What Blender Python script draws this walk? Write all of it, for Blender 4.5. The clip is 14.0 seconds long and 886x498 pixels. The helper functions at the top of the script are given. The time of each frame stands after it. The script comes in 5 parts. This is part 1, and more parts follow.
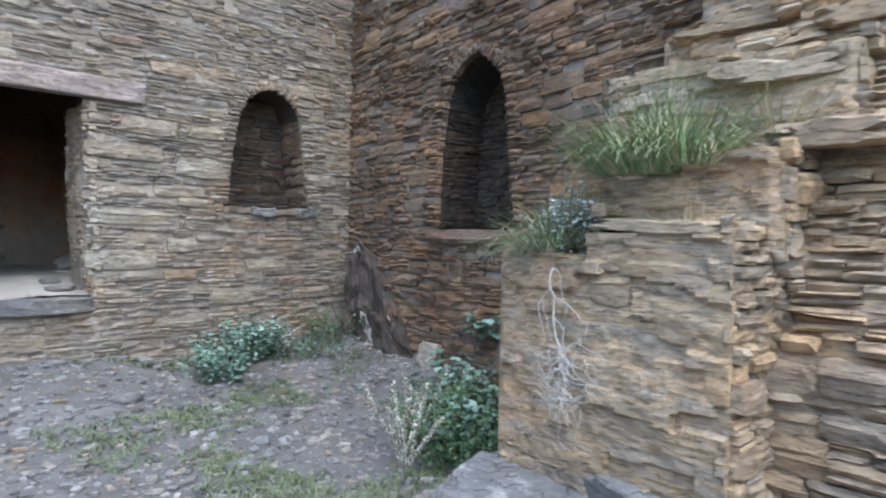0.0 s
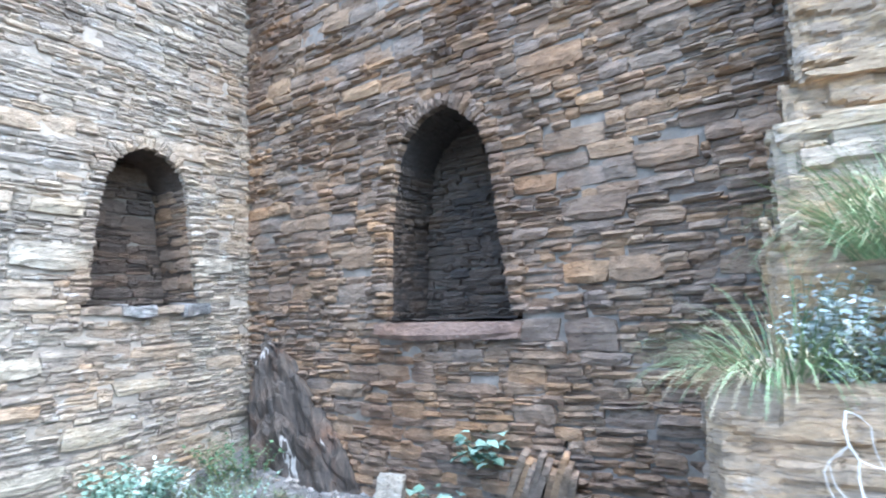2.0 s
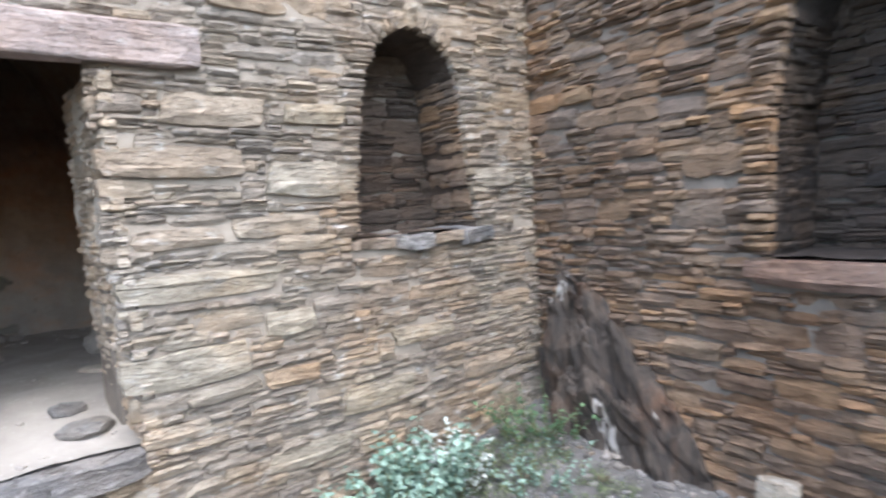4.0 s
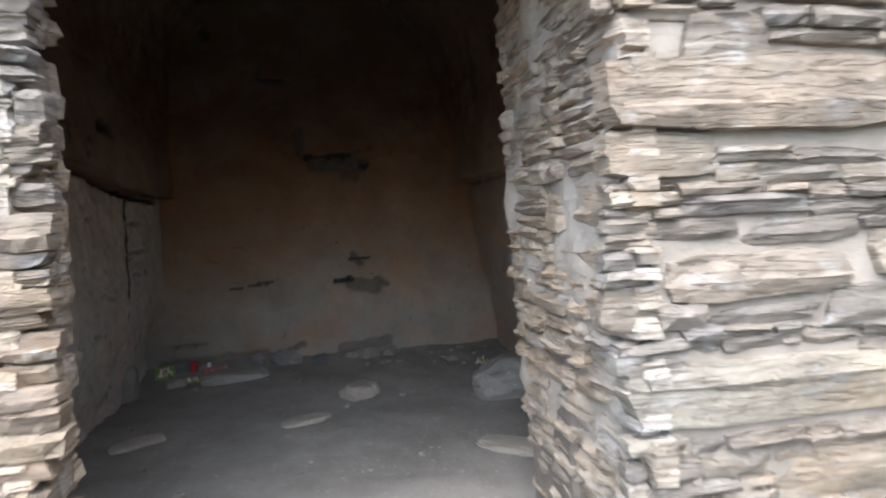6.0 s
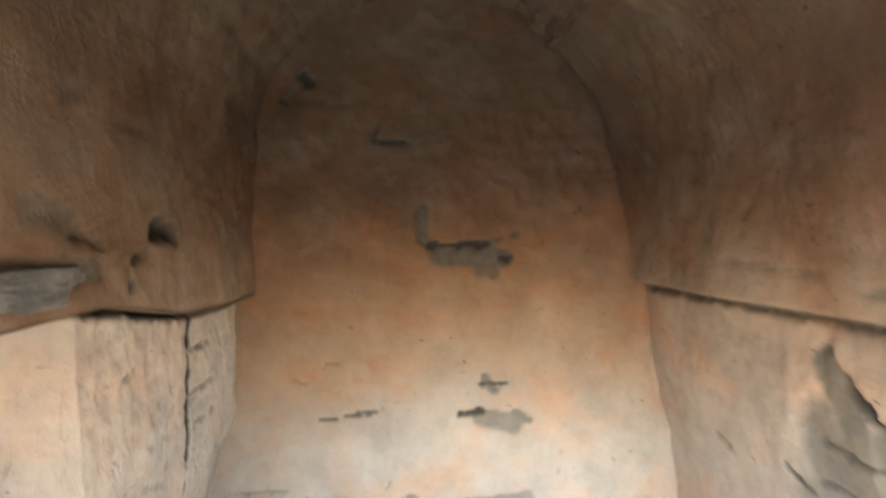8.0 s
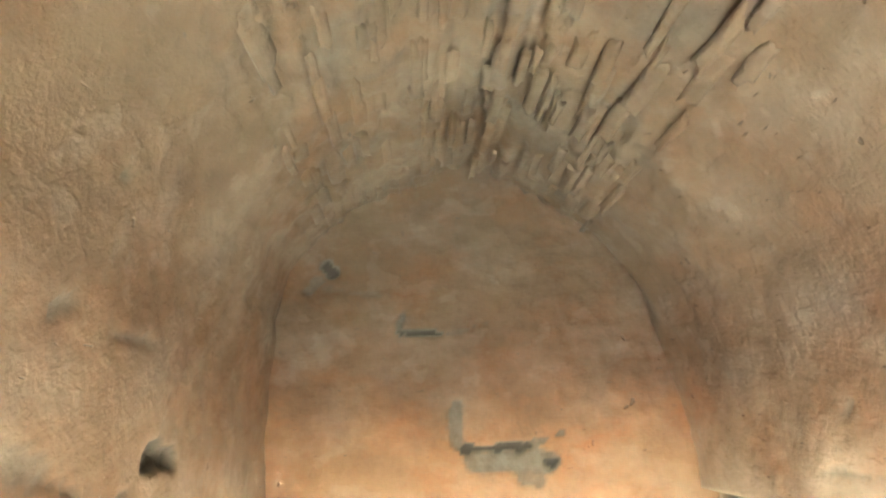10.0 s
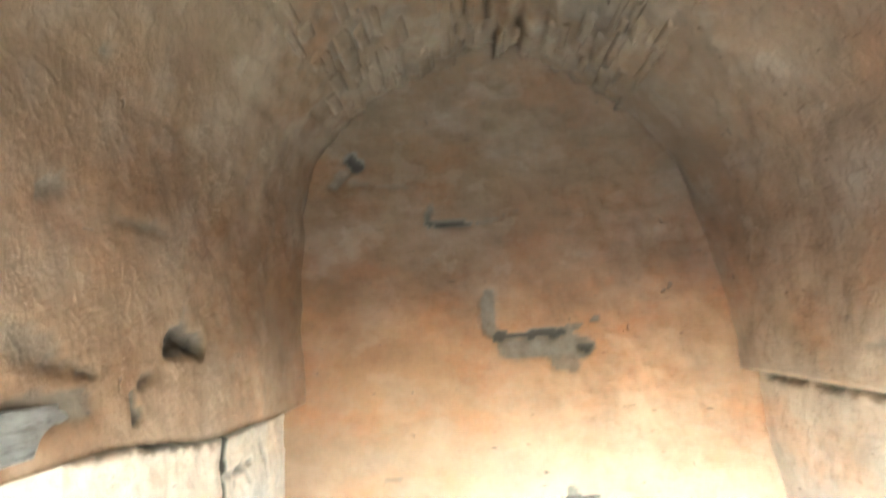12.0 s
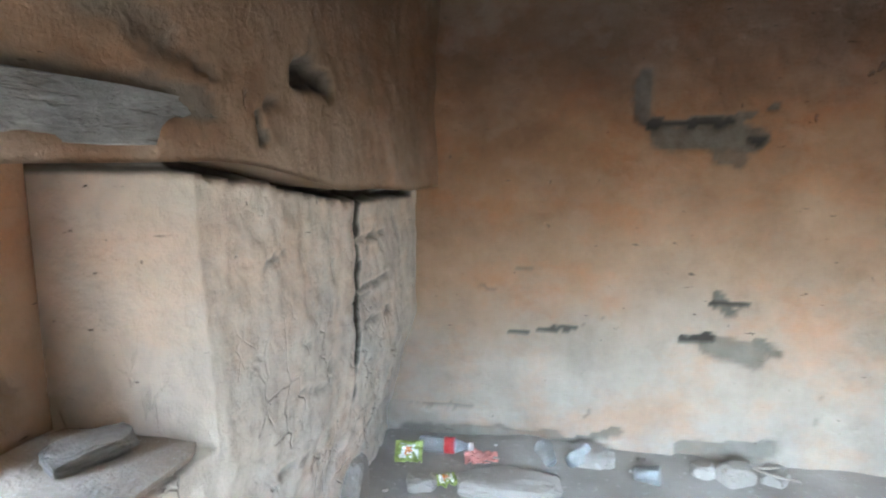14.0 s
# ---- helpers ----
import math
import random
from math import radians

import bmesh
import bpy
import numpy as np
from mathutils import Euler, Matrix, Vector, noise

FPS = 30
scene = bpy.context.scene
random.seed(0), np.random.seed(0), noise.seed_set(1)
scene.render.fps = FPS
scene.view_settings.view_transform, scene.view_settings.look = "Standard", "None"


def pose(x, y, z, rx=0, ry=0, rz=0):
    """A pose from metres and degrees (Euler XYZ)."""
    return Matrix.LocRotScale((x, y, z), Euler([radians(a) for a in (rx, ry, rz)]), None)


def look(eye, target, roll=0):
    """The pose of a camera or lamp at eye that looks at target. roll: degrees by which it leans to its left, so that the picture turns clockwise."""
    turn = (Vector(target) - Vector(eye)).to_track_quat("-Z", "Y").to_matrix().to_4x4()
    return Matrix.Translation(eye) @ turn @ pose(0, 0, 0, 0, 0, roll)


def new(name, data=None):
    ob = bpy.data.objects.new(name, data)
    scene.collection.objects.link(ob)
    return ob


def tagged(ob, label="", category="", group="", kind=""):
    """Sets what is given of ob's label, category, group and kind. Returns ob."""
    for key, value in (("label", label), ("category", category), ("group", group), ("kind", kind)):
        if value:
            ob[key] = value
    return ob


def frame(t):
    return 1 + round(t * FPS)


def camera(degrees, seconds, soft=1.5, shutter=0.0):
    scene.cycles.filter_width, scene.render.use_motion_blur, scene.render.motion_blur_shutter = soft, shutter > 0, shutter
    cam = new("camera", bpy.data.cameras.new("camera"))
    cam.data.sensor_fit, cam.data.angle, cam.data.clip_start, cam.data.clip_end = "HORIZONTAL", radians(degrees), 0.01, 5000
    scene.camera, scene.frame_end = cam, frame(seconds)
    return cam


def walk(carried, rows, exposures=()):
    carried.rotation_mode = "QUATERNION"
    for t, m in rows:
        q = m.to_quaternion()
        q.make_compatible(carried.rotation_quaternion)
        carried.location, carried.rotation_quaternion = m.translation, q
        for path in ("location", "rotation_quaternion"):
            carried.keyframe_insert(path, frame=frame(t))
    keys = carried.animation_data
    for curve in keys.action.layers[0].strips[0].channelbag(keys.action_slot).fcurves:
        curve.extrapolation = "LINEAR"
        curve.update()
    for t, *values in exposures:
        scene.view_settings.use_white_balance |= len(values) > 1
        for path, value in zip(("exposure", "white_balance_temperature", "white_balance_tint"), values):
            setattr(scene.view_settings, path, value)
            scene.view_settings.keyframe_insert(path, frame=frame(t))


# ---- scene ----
cam = camera(71.00, 14.0, soft=2.1, shutter=0.4)
walk(cam, [
    (0.0, pose(-0.983, -0.303, 1.405, 89.10, -1.05, -42.96)),
    (0.5, pose(-0.985, 0.137, 1.453, 88.06, -1.17, -47.36)),
    (1.0, pose(-0.969, 0.541, 1.469, 90.27, 0.61, -52.09)),
    (1.5, pose(-0.898, 0.856, 1.520, 93.38, 0.63, -54.66)),
    (2.0, pose(-0.798, 1.228, 1.584, 95.47, 2.20, -58.71)),
    (2.2, pose(-0.764, 1.336, 1.591, 94.91, 2.15, -59.87)),
    (4.3, pose(-0.080, 2.851, 1.867, 85.32, 3.32, -33.03)),
    (4.5, pose(-0.041, 3.036, 1.871, 85.52, 2.88, -28.71)),
    (5.0, pose(-0.069, 3.526, 1.960, 84.56, 2.25, -18.51)),
    (5.5, pose(-0.155, 3.938, 1.983, 85.30, 3.25, -15.56)),
    (6.0, pose(-0.150, 4.471, 1.927, 86.31, 2.90, -10.53)),
    (6.5, pose(-0.243, 4.752, 1.956, 85.84, 1.92, -10.60)),
    (7.0, pose(-0.328, 5.163, 1.951, 86.19, -0.56, -14.20)),
    (7.5, pose(-0.423, 5.391, 2.140, 85.35, -0.90, -13.61)),
    (8.0, pose(-0.441, 5.626, 2.332, 89.03, 0.44, -4.69)),
    (8.5, pose(-0.453, 5.747, 2.396, 95.74, 0.24, -2.68)),
    (9.0, pose(-0.567, 5.863, 2.411, 104.09, 0.27, -4.33)),
    (11.3, pose(-0.401, 5.855, 2.448, 105.38, 4.07, -0.28)),
    (11.5, pose(-0.403, 5.881, 2.425, 103.20, 4.23, -0.11)),
    (12.0, pose(-0.426, 5.944, 2.375, 96.64, 3.31, 1.32)),
    (12.5, pose(-0.448, 6.073, 2.291, 88.70, 4.31, 4.17)),
    (13.0, pose(-0.494, 6.178, 2.230, 84.55, 5.02, 7.89)),
    (13.5, pose(-0.491, 6.190, 2.179, 81.56, 2.93, 14.81)),
    (14.0, pose(-0.481, 6.125, 2.180, 81.75, 0.62, 13.18)),
], [(0, 1.35, 5400, 6), (2.0, 2.6, 5000, 4), (4.5, 1.9, 5800, 10), (5.5, 1.95, 5700, 8), (7.0, 3.6, 6000, 10), (8.5, 6.6, 6900, 8), (9.2, 7.5, 6700, -2), (11.3, 7.7, 6050, -8), (12.5, 6.75, 5650, 0), (14, 5.5, 5350, 2)])

# ---- light ----
sky = bpy.data.worlds.new("open_sky")
sky.use_nodes = True
scene.world = sky
nt = sky.node_tree
sk = nt.nodes.new("ShaderNodeTexSky")
sk.sky_type, sk.sun_disc = "NISHITA", False
sk.sun_elevation, sk.sun_rotation = radians(60), radians(196)
sk.air_density, sk.dust_density = 1.2, 3.0
nt.links.new(sk.outputs[0], nt.nodes["Background"].inputs[0])
nt.nodes["Background"].inputs[1].default_value = 0.15
sun_data = bpy.data.lights.new("sun", "SUN")
sun_data.energy, sun_data.angle, sun_data.color = 1.5, radians(95), (1.0, 0.96, 0.91)
sun = new("sun", sun_data)
sun.matrix_world = look((0, 0, 0), (0.14, 0.48, -0.86))

# ---- materials ----


def graph(name, rough=0.9):
    m = bpy.data.materials.new(name)
    m.use_nodes = True
    t = m.node_tree
    b = t.nodes["Principled BSDF"]
    b.inputs["Roughness"].default_value = rough
    b.inputs["Specular IOR Level"].default_value = 0.25
    return m, t, b


def node(t, kind, **ins):
    n = t.nodes.new(kind)
    for k, v in ins.items():
        n.inputs[k.replace("_", " ")].default_value = v
    return n


def ramp(t, fac, stops, mode="LINEAR"):
    r = t.nodes.new("ShaderNodeValToRGB")
    r.color_ramp.interpolation = mode
    e = r.color_ramp.elements
    while len(e) < len(stops):
        e.new(0.5)
    for el, (p, c) in zip(e, stops):
        el.position = p
        el.color = (*c, 1) if isinstance(c, tuple) else (c, c, c, 1)
    t.links.new(fac, r.inputs[0])
    return r.outputs[0]


def mix(t, kind, fac, a, b):
    n = t.nodes.new("ShaderNodeMix")
    n.data_type, n.blend_type = "RGBA", kind
    for s, v in ((n.inputs[0], fac), (n.inputs[6], a), (n.inputs[7], b)):
        if isinstance(v, (int, float)):
            s.default_value = v
        elif isinstance(v, tuple):
            s.default_value = (*v, 1)
        else:
            t.links.new(v, s)
    return n.outputs[2]


def math_node(t, op, a, b=0.0):
    n = t.nodes.new("ShaderNodeMath")
    n.operation = op
    for s, v in zip(n.inputs, (a, b)):
        if isinstance(v, (int, float)):
            s.default_value = v
        else:
            t.links.new(v, s)
    return n.outputs[0]


def world_noise(t, scale, squeeze=(1, 1, 1), detail=6.0, offset=None, rough=0.6, distort=0.0):
    g = t.nodes.new("ShaderNodeNewGeometry")
    m = t.nodes.new("ShaderNodeVectorMath")
    m.operation = "MULTIPLY"
    m.inputs[1].default_value = squeeze
    t.links.new(g.outputs["Position"], m.inputs[0])
    out = m.outputs[0]
    if offset is not None:
        a = t.nodes.new("ShaderNodeVectorMath")
        a.operation = "ADD"
        t.links.new(out, a.inputs[0])
        t.links.new(offset, a.inputs[1])
        out = a.outputs[0]
    n = node(t, "ShaderNodeTexNoise", Scale=scale, Detail=detail, Roughness=rough, Distortion=distort)
    t.links.new(out, n.inputs["Vector"])
    return n.outputs[0]


def bump(t, b, *layers):
    last = None
    for height, strength, dist in layers:
        n = node(t, "ShaderNodeBump", Strength=strength, Distance=dist)
        t.links.new(height, n.inputs["Height"])
        if last:
            t.links.new(last, n.inputs["Normal"])
        last = n.outputs[0]
    t.links.new(last, b.inputs["Normal"])


def schist(name, tints, stain, stain_amount, pale, pale_at=0.66, grain=42.0, massive=False):
    """Layered slate-like stone: a tint of its own for each piece, fine bedding, stains and pale crust."""
    m, t, b = graph(name, 0.85)
    oi, ge = t.nodes.new("ShaderNodeObjectInfo"), t.nodes.new("ShaderNodeNewGeometry")
    rnd = math_node(t, "FRACT", math_node(t, "ADD", oi.outputs["Random"], ge.outputs["Random Per Island"]))
    if massive:
        rnd = ramp(t, world_noise(t, 1.0, (2.2, 2.2, 10), 4, None, 0.6, 0.3), [(0.28, 0.0), (0.72, 1.0)])
    off = t.nodes.new("ShaderNodeCombineXYZ")
    for i, k in enumerate((37.0, 61.0, 23.0)):
        t.links.new(math_node(t, "MULTIPLY", rnd, k), off.inputs[i])
    o = None if massive else off.outputs[0]
    base = ramp(t, rnd, [(i / max(1, len(tints) - 1), c) for i, c in enumerate(tints)])
    bed = world_noise(t, 1.0, (13, 13, grain * 1.7), 7, o, 0.72, 0.5)
    base = mix(t, "MULTIPLY", 1.0, base, ramp(t, bed, [(0.28, 0.72), (0.5, 0.97), (0.72, 1.2)]))
    leaf_n = world_noise(t, 1.0, (4.5, 4.5, 62), 3, o, 0.5, 0.25)
    part_line = ramp(t, leaf_n, [(0.475, 0.0), (0.495, 1.0), (0.505, 1.0), (0.525, 0.0)])
    wash = world_noise(t, 1.7, (1, 1, 1.3), 5, None, 0.6)
    base = mix(t, "MULTIPLY", 0.85, base, ramp(t, wash, [(0.36, (0.93, 0.97, 1.01)), (0.5, (1.0, 1.0, 1.0)), (0.64, (1.10, 1.0, 0.89))]))
    base = mix(t, "MULTIPLY", math_node(t, "MULTIPLY", part_line, 0.5), base, (0.5, 0.46, 0.42))
    blotch = world_noise(t, 9.0, (1, 1, 1.8), 7, o)
    base = mix(t, "MULTIPLY", 0.8, base, ramp(t, blotch, [(0.3, 0.6), (0.55, 1.0), (0.75, 1.25)]))
    spread = world_noise(t, 0.75, (1, 1, 0.8), 4)
    base = mix(t, "MIX", math_node(t, "MULTIPLY", ramp(t, spread, [(0.42, 0.0), (0.62, 1.0)]), stain_amount), base, mix(t, "MULTIPLY", 1.0, base, stain))
    crust = world_noise(t, 6.0, (1, 1, 2.2), 8, None, 0.7)
    base = mix(t, "MIX", math_node(t, "MULTIPLY", ramp(t, crust, [(pale_at - 0.06, 0.0), (pale_at + 0.06, 1.0)]), 0.75), base, pale)
    t.links.new(base, b.inputs["Base Color"])
    t.links.new(ramp(t, blotch, [(0.3, 0.7), (0.8, 0.95)]), b.inputs["Roughness"])
    fine = world_noise(t, 70.0, (1, 1, 2), 5, o)
    lump = world_noise(t, 22.0, (1, 1, 1.5), 6, o, 0.7)
    bump(t, b, (blotch, 0.7, 0.04), (lump, 0.8, 0.022), (bed, 0.8, 0.014), (math_node(t, "SUBTRACT", 1.0, part_line), 0.9, 0.008), (fine, 0.4, 0.004))
    return m


def bedrock_stone(name):
    """Dark folded rock with steep streaks, rust and a few white veins."""
    m, t, b = graph(name, 0.7)
    streak = world_noise(t, 1.0, (12, 12, 4.5), 8, None, 0.68, 1.2)
    col = ramp(t, streak, [(0.3, (0.03, 0.026, 0.024)), (0.45, (0.062, 0.052, 0.044)), (0.58, (0.095, 0.074, 0.058)), (0.74, (0.13, 0.11, 0.092))])
    rust = world_noise(t, 3.2, (1, 1, 0.6), 5)
    col = mix(t, "MIX", math_node(t, "MULTIPLY", ramp(t, rust, [(0.52, 0.0), (0.68, 1.0)]), 0.6), col, mix(t, "MULTIPLY", 1.0, col, (1.7, 1.1, 0.72)))
    vein = ramp(t, world_noise(t, 1.0, (6, 6, 1.1), 3, None, 0.5, 0.4), [(0.655, 0.0), (0.67, 1.0), (0.685, 1.0), (0.70, 0.0)])
    col = mix(t, "MIX", math_node(t, "MULTIPLY", vein, 0.7), col, (0.5, 0.47, 0.43))
    t.links.new(col, b.inputs["Base Color"])
    bump(t, b, (streak, 0.9, 0.04), (world_noise(t, 40.0, (1, 1, 0.6), 5), 0.5, 0.006))
    return m


def earth(name, a, b_col, scale=6.0, rough=0.95, pale=None, depth=0.02):
    m, t, b = graph(name, rough)
    n1, n2 = world_noise(t, scale, (1, 1, 1), 8), world_noise(t, scale * 0.2, (1, 1, 1), 5)
    col = mix(t, "MIX", ramp(t, n1, [(0.3, 0.0), (0.7, 1.0)]), a, b_col)
    col = mix(t, "MULTIPLY", 0.8, col, ramp(t, n2, [(0.3, 0.65), (0.7, 1.2)]))
    n3 = world_noise(t, scale * 9, (1, 1, 1), 4)
    if pale:
        col = mix(t, "MIX", ramp(t, n3, [(0.6, 0.0), (0.7, 0.8)]), col, pale)
    t.links.new(col, b.inputs["Base Color"])
    bump(t, b, (n1, 0.6, depth), (n3, 0.5, depth * 0.3))
    return m


def plaster(name, bands, soil, crazed=0.0):
    """Old mud plaster: bands of colour up the wall with the falloff of light painted in, mottling, dust, fired orange
    stains, splits and cracks; grey clay where it has come away, with painted shade in its darkest marks.
    """
    m, t, b = graph(name, 0.92)
    ge = t.nodes.new("ShaderNodeNewGeometry")
    sp = t.nodes.new("ShaderNodeSeparateXYZ")
    t.links.new(ge.outputs["Position"], sp.inputs[0])
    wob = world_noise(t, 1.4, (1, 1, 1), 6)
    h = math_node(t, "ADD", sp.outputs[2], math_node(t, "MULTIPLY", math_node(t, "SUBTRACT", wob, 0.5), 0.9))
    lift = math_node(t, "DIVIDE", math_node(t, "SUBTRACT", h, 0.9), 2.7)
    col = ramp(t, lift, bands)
    mott = world_noise(t, 5.0, (1, 1, 1), 8, None, 0.7)
    col = mix(t, "MULTIPLY", 0.9, col, ramp(t, mott, [(0.25, 0.74), (0.5, 1.0), (0.75, 1.2)]))
    fired = world_noise(t, 2.1, (1, 1, 1.5), 7, None, 0.7)
    col = mix(t, "MIX", math_node(t, "MULTIPLY", ramp(t, fired, [(0.48, 0.0), (0.66, 1.0)]), soil), col, mix(t, "MULTIPLY", 1.0, col, (1.22, 0.84, 0.60)))
    dust = world_noise(t, 2.6, (1, 1, 1.6), 7, None, 0.65)
    col = mix(t, "MIX", math_node(t, "MULTIPLY", ramp(t, dust, [(0.46, 0.0), (0.74, 1.0)]), 0.16), col, (0.42, 0.37, 0.31))
    cake = world_noise(t, 6.5, (1, 1, 1.3), 3, None, 0.5)
    col = mix(t, "MIX", math_node(t, "MULTIPLY", ramp(t, cake, [(0.60, 0.0), (0.66, 1.0)]), 0.05), col, (0.46, 0.42, 0.36))
    split = ramp(t, world_noise(t, 1.0, (7, 7, 46), 4, None, 0.5, 0.4), [(0.74, 0.0), (0.77, 1.0)])
    cracks = ramp(t, world_noise(t, 1.0, (15, 15, 70), 5, None, 0.55, 0.3), [(0.705, 0.0), (0.73, 1.0)])
    nicks = ramp(t, world_noise(t, 17.0, (1, 1, 0.8), 3, None, 0.5), [(0.74, 0.0), (0.77, 1.0)])
    cracks = math_node(t, "MAXIMUM", cracks, math_node(t, "MULTIPLY", nicks, 0.6))
    gone = math_node(t, "MAXIMUM", split, cracks)
    col = mix(t, "MIX", math_node(t, "MULTIPLY", gone, 0.8), col, (0.09, 0.075, 0.06))
    ge2 = t.nodes.new("ShaderNodeVectorMath")
    ge2.operation = "MULTIPLY_ADD"
    ge2.inputs[1].default_value = (1.0, 1.0, 0.75)
    t.links.new(ge.outputs["Position"], ge2.inputs[0])
    warp = node(t, "ShaderNodeTexNoise", Scale=9.0, Detail=4.0)
    shift = t.nodes.new("ShaderNodeVectorMath")
    shift.operation = "SCALE"
    shift.inputs["Scale"].default_value = 0.12
    t.links.new(warp.outputs["Color"], shift.inputs[0])
    t.links.new(shift.outputs[0], ge2.inputs[2])
    cell = node(t, "ShaderNodeTexVoronoi", Scale=10.0)
    cell.feature = "DISTANCE_TO_EDGE"
    t.links.new(ge2.outputs[0], cell.inputs["Vector"])
    craze = ramp(t, cell.outputs["Distance"], [(0.012, 1.0), (0.035, 0.0)])
    where = ramp(t, world_noise(t, 5.5, (1, 1, 1), 3), [(0.48, 0.0), (0.56, 1.0)])
    low = ramp(t, math_node(t, "DIVIDE", math_node(t, "SUBTRACT", sp.outputs[2], 1.2), 0.7), [(0.0, 1.0), (1.0, 0.0)])
    craze = math_node(t, "MULTIPLY", math_node(t, "MULTIPLY", math_node(t, "MULTIPLY", craze, where), low), crazed)
    gone = math_node(t, "MAXIMUM", gone, craze)
    col = mix(t, "MIX", math_node(t, "MULTIPLY", craze, 0.55), col, (0.12, 0.10, 0.08))
    at = t.nodes.new("ShaderNodeAttribute")
    at.attribute_name = "bare_shade"
    clay = mix(t, "MIX", ramp(t, world_noise(t, 14.0), [(0.35, 0.0), (0.65, 1.0)]), (0.095, 0.09, 0.075), (0.19, 0.18, 0.15))
    clay = mix(t, "MIX", 0.5, clay, mix(t, "MULTIPLY", 1.0, col, (0.46, 0.5, 0.5)))
    col = mix(t, "MIX", at.outputs["Fac"], col, clay)
    # anything over 1 is painted near black, as the shadow inside a mark
    deep = math_node(t, "MINIMUM", math_node(t, "MAXIMUM", math_node(t, "SUBTRACT", at.outputs["Fac"], 1.0), 0.0), 1.0)
    col = mix(t, "MIX", deep, col, (0.055, 0.045, 0.036))
    t.links.new(col, b.inputs["Base Color"])
    fine = world_noise(t, 45.0, (1, 1, 1), 6)
    flat = math_node(t, "SUBTRACT", 1.0, gone)
    bump(t, b, (mott, 0.55, 0.03), (dust, 0.4, 0.03), (ramp(t, cake, [(0.60, 0.0), (0.63, 1.0)]), 0.3, 0.004), (fine, 0.25, 0.005), (flat, 0.9, 0.014))
    return m


def plain(name, col, rough=0.6, vary=0.25, scale=20.0, metal=0.0):
    m, t, b = graph(name, rough)
    b.inputs["Metallic"].default_value = metal
    n = world_noise(t, scale, (1, 1, 1), 5)
    c = mix(t, "MULTIPLY", 1.0, col, ramp(t, n, [(0.3, 1 - vary), (0.7, 1 + vary)]))
    t.links.new(c, b.inputs["Base Color"])
    bump(t, b, (n, 0.3, 0.005))
    return m


def leafy(name, low, high, rough=0.6):
    m, t, b = graph(name, rough)
    ge = t.nodes.new("ShaderNodeNewGeometry")
    col = ramp(t, ge.outputs["Random Per Island"], [(0.0, low), (0.6, high), (1.0, tuple(min(1, c * 1.5) for c in high))])
    n = world_noise(t, 60.0)
    t.links.new(mix(t, "MULTIPLY", 0.7, col, ramp(t, n, [(0.3, 0.7), (0.7, 1.25)])), b.inputs["Base Color"])
    return m


def greyed(tints, keep, gain):
    """Tints pulled towards grey."""
    even = [sum(t[k] for t in tints) / len(tints) for k in range(3)]
    tints = [tuple(0.5 * c + 0.5 * e for c, e in zip(t, even)) for t in tints]
    return [tuple(gain * (keep * c + (1 - keep) * sum(t) / 3) for c in t) for t in tints]


GREY_TAN = [(0.20, 0.17, 0.14), (0.27, 0.23, 0.18), (0.15, 0.135, 0.12), (0.33, 0.27, 0.19), (0.23, 0.205, 0.18), (0.40, 0.34, 0.25), (0.18, 0.165, 0.155), (0.30, 0.235, 0.16), (0.25, 0.23, 0.21), (0.36, 0.26, 0.16)]
BROWN = [(0.15, 0.105, 0.07), (0.21, 0.15, 0.10), (0.11, 0.085, 0.07), (0.26, 0.165, 0.09), (0.18, 0.145, 0.115), (0.13, 0.115, 0.105), (0.23, 0.18, 0.13), (0.30, 0.19, 0.10), (0.19, 0.165, 0.145), (0.16, 0.12, 0.09)]
OCHRE = [(0.27, 0.20, 0.13), (0.34, 0.26, 0.17), (0.22, 0.18, 0.14), (0.40, 0.29, 0.17), (0.30, 0.25, 0.20), (0.25, 0.22, 0.19), (0.37, 0.31, 0.23)]
M_NORTH = schist("grey_tan_schist", greyed(GREY_TAN, 1.0, 1.4), (0.62, 0.56, 0.52), 0.5, (0.58, 0.56, 0.52), 0.63)
M_EAST = schist("brown_schist", greyed(BROWN, 1.1, 1.6), (0.55, 0.50, 0.48), 0.75, (0.36, 0.33, 0.29), 0.70)
M_STUB = schist("ochre_schist", greyed(OCHRE, 1.15, 1.6), (0.75, 0.72, 0.72), 0.5, (0.50, 0.46, 0.40), 0.64, 34.0)
M_ROCK = schist("bedded_ochre_rock", greyed(OCHRE, 1.15, 1.6), (0.75, 0.72, 0.72), 0.5, (0.50, 0.46, 0.40), 0.66, 30.0, True)
M_BLOCK = schist("pale_block", [(0.39, 0.325, 0.235), (0.45, 0.385, 0.29), (0.37, 0.325, 0.27), (0.43, 0.32, 0.215), (0.44, 0.385, 0.31)], (0.8, 0.76, 0.72), 0.4, (0.5, 0.47, 0.42), 0.62, 18.0)
M_LINTEL = schist("lintel_stone", [(0.42, 0.34, 0.30), (0.45, 0.37, 0.33)], (0.8, 0.75, 0.75), 0.4, (0.5, 0.46, 0.43), 0.62, 8.0)
# stone inside the niches, a darker brown than the wall faces
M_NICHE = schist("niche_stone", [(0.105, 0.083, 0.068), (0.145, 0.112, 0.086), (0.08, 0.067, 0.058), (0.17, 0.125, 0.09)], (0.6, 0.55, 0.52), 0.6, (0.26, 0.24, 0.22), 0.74)
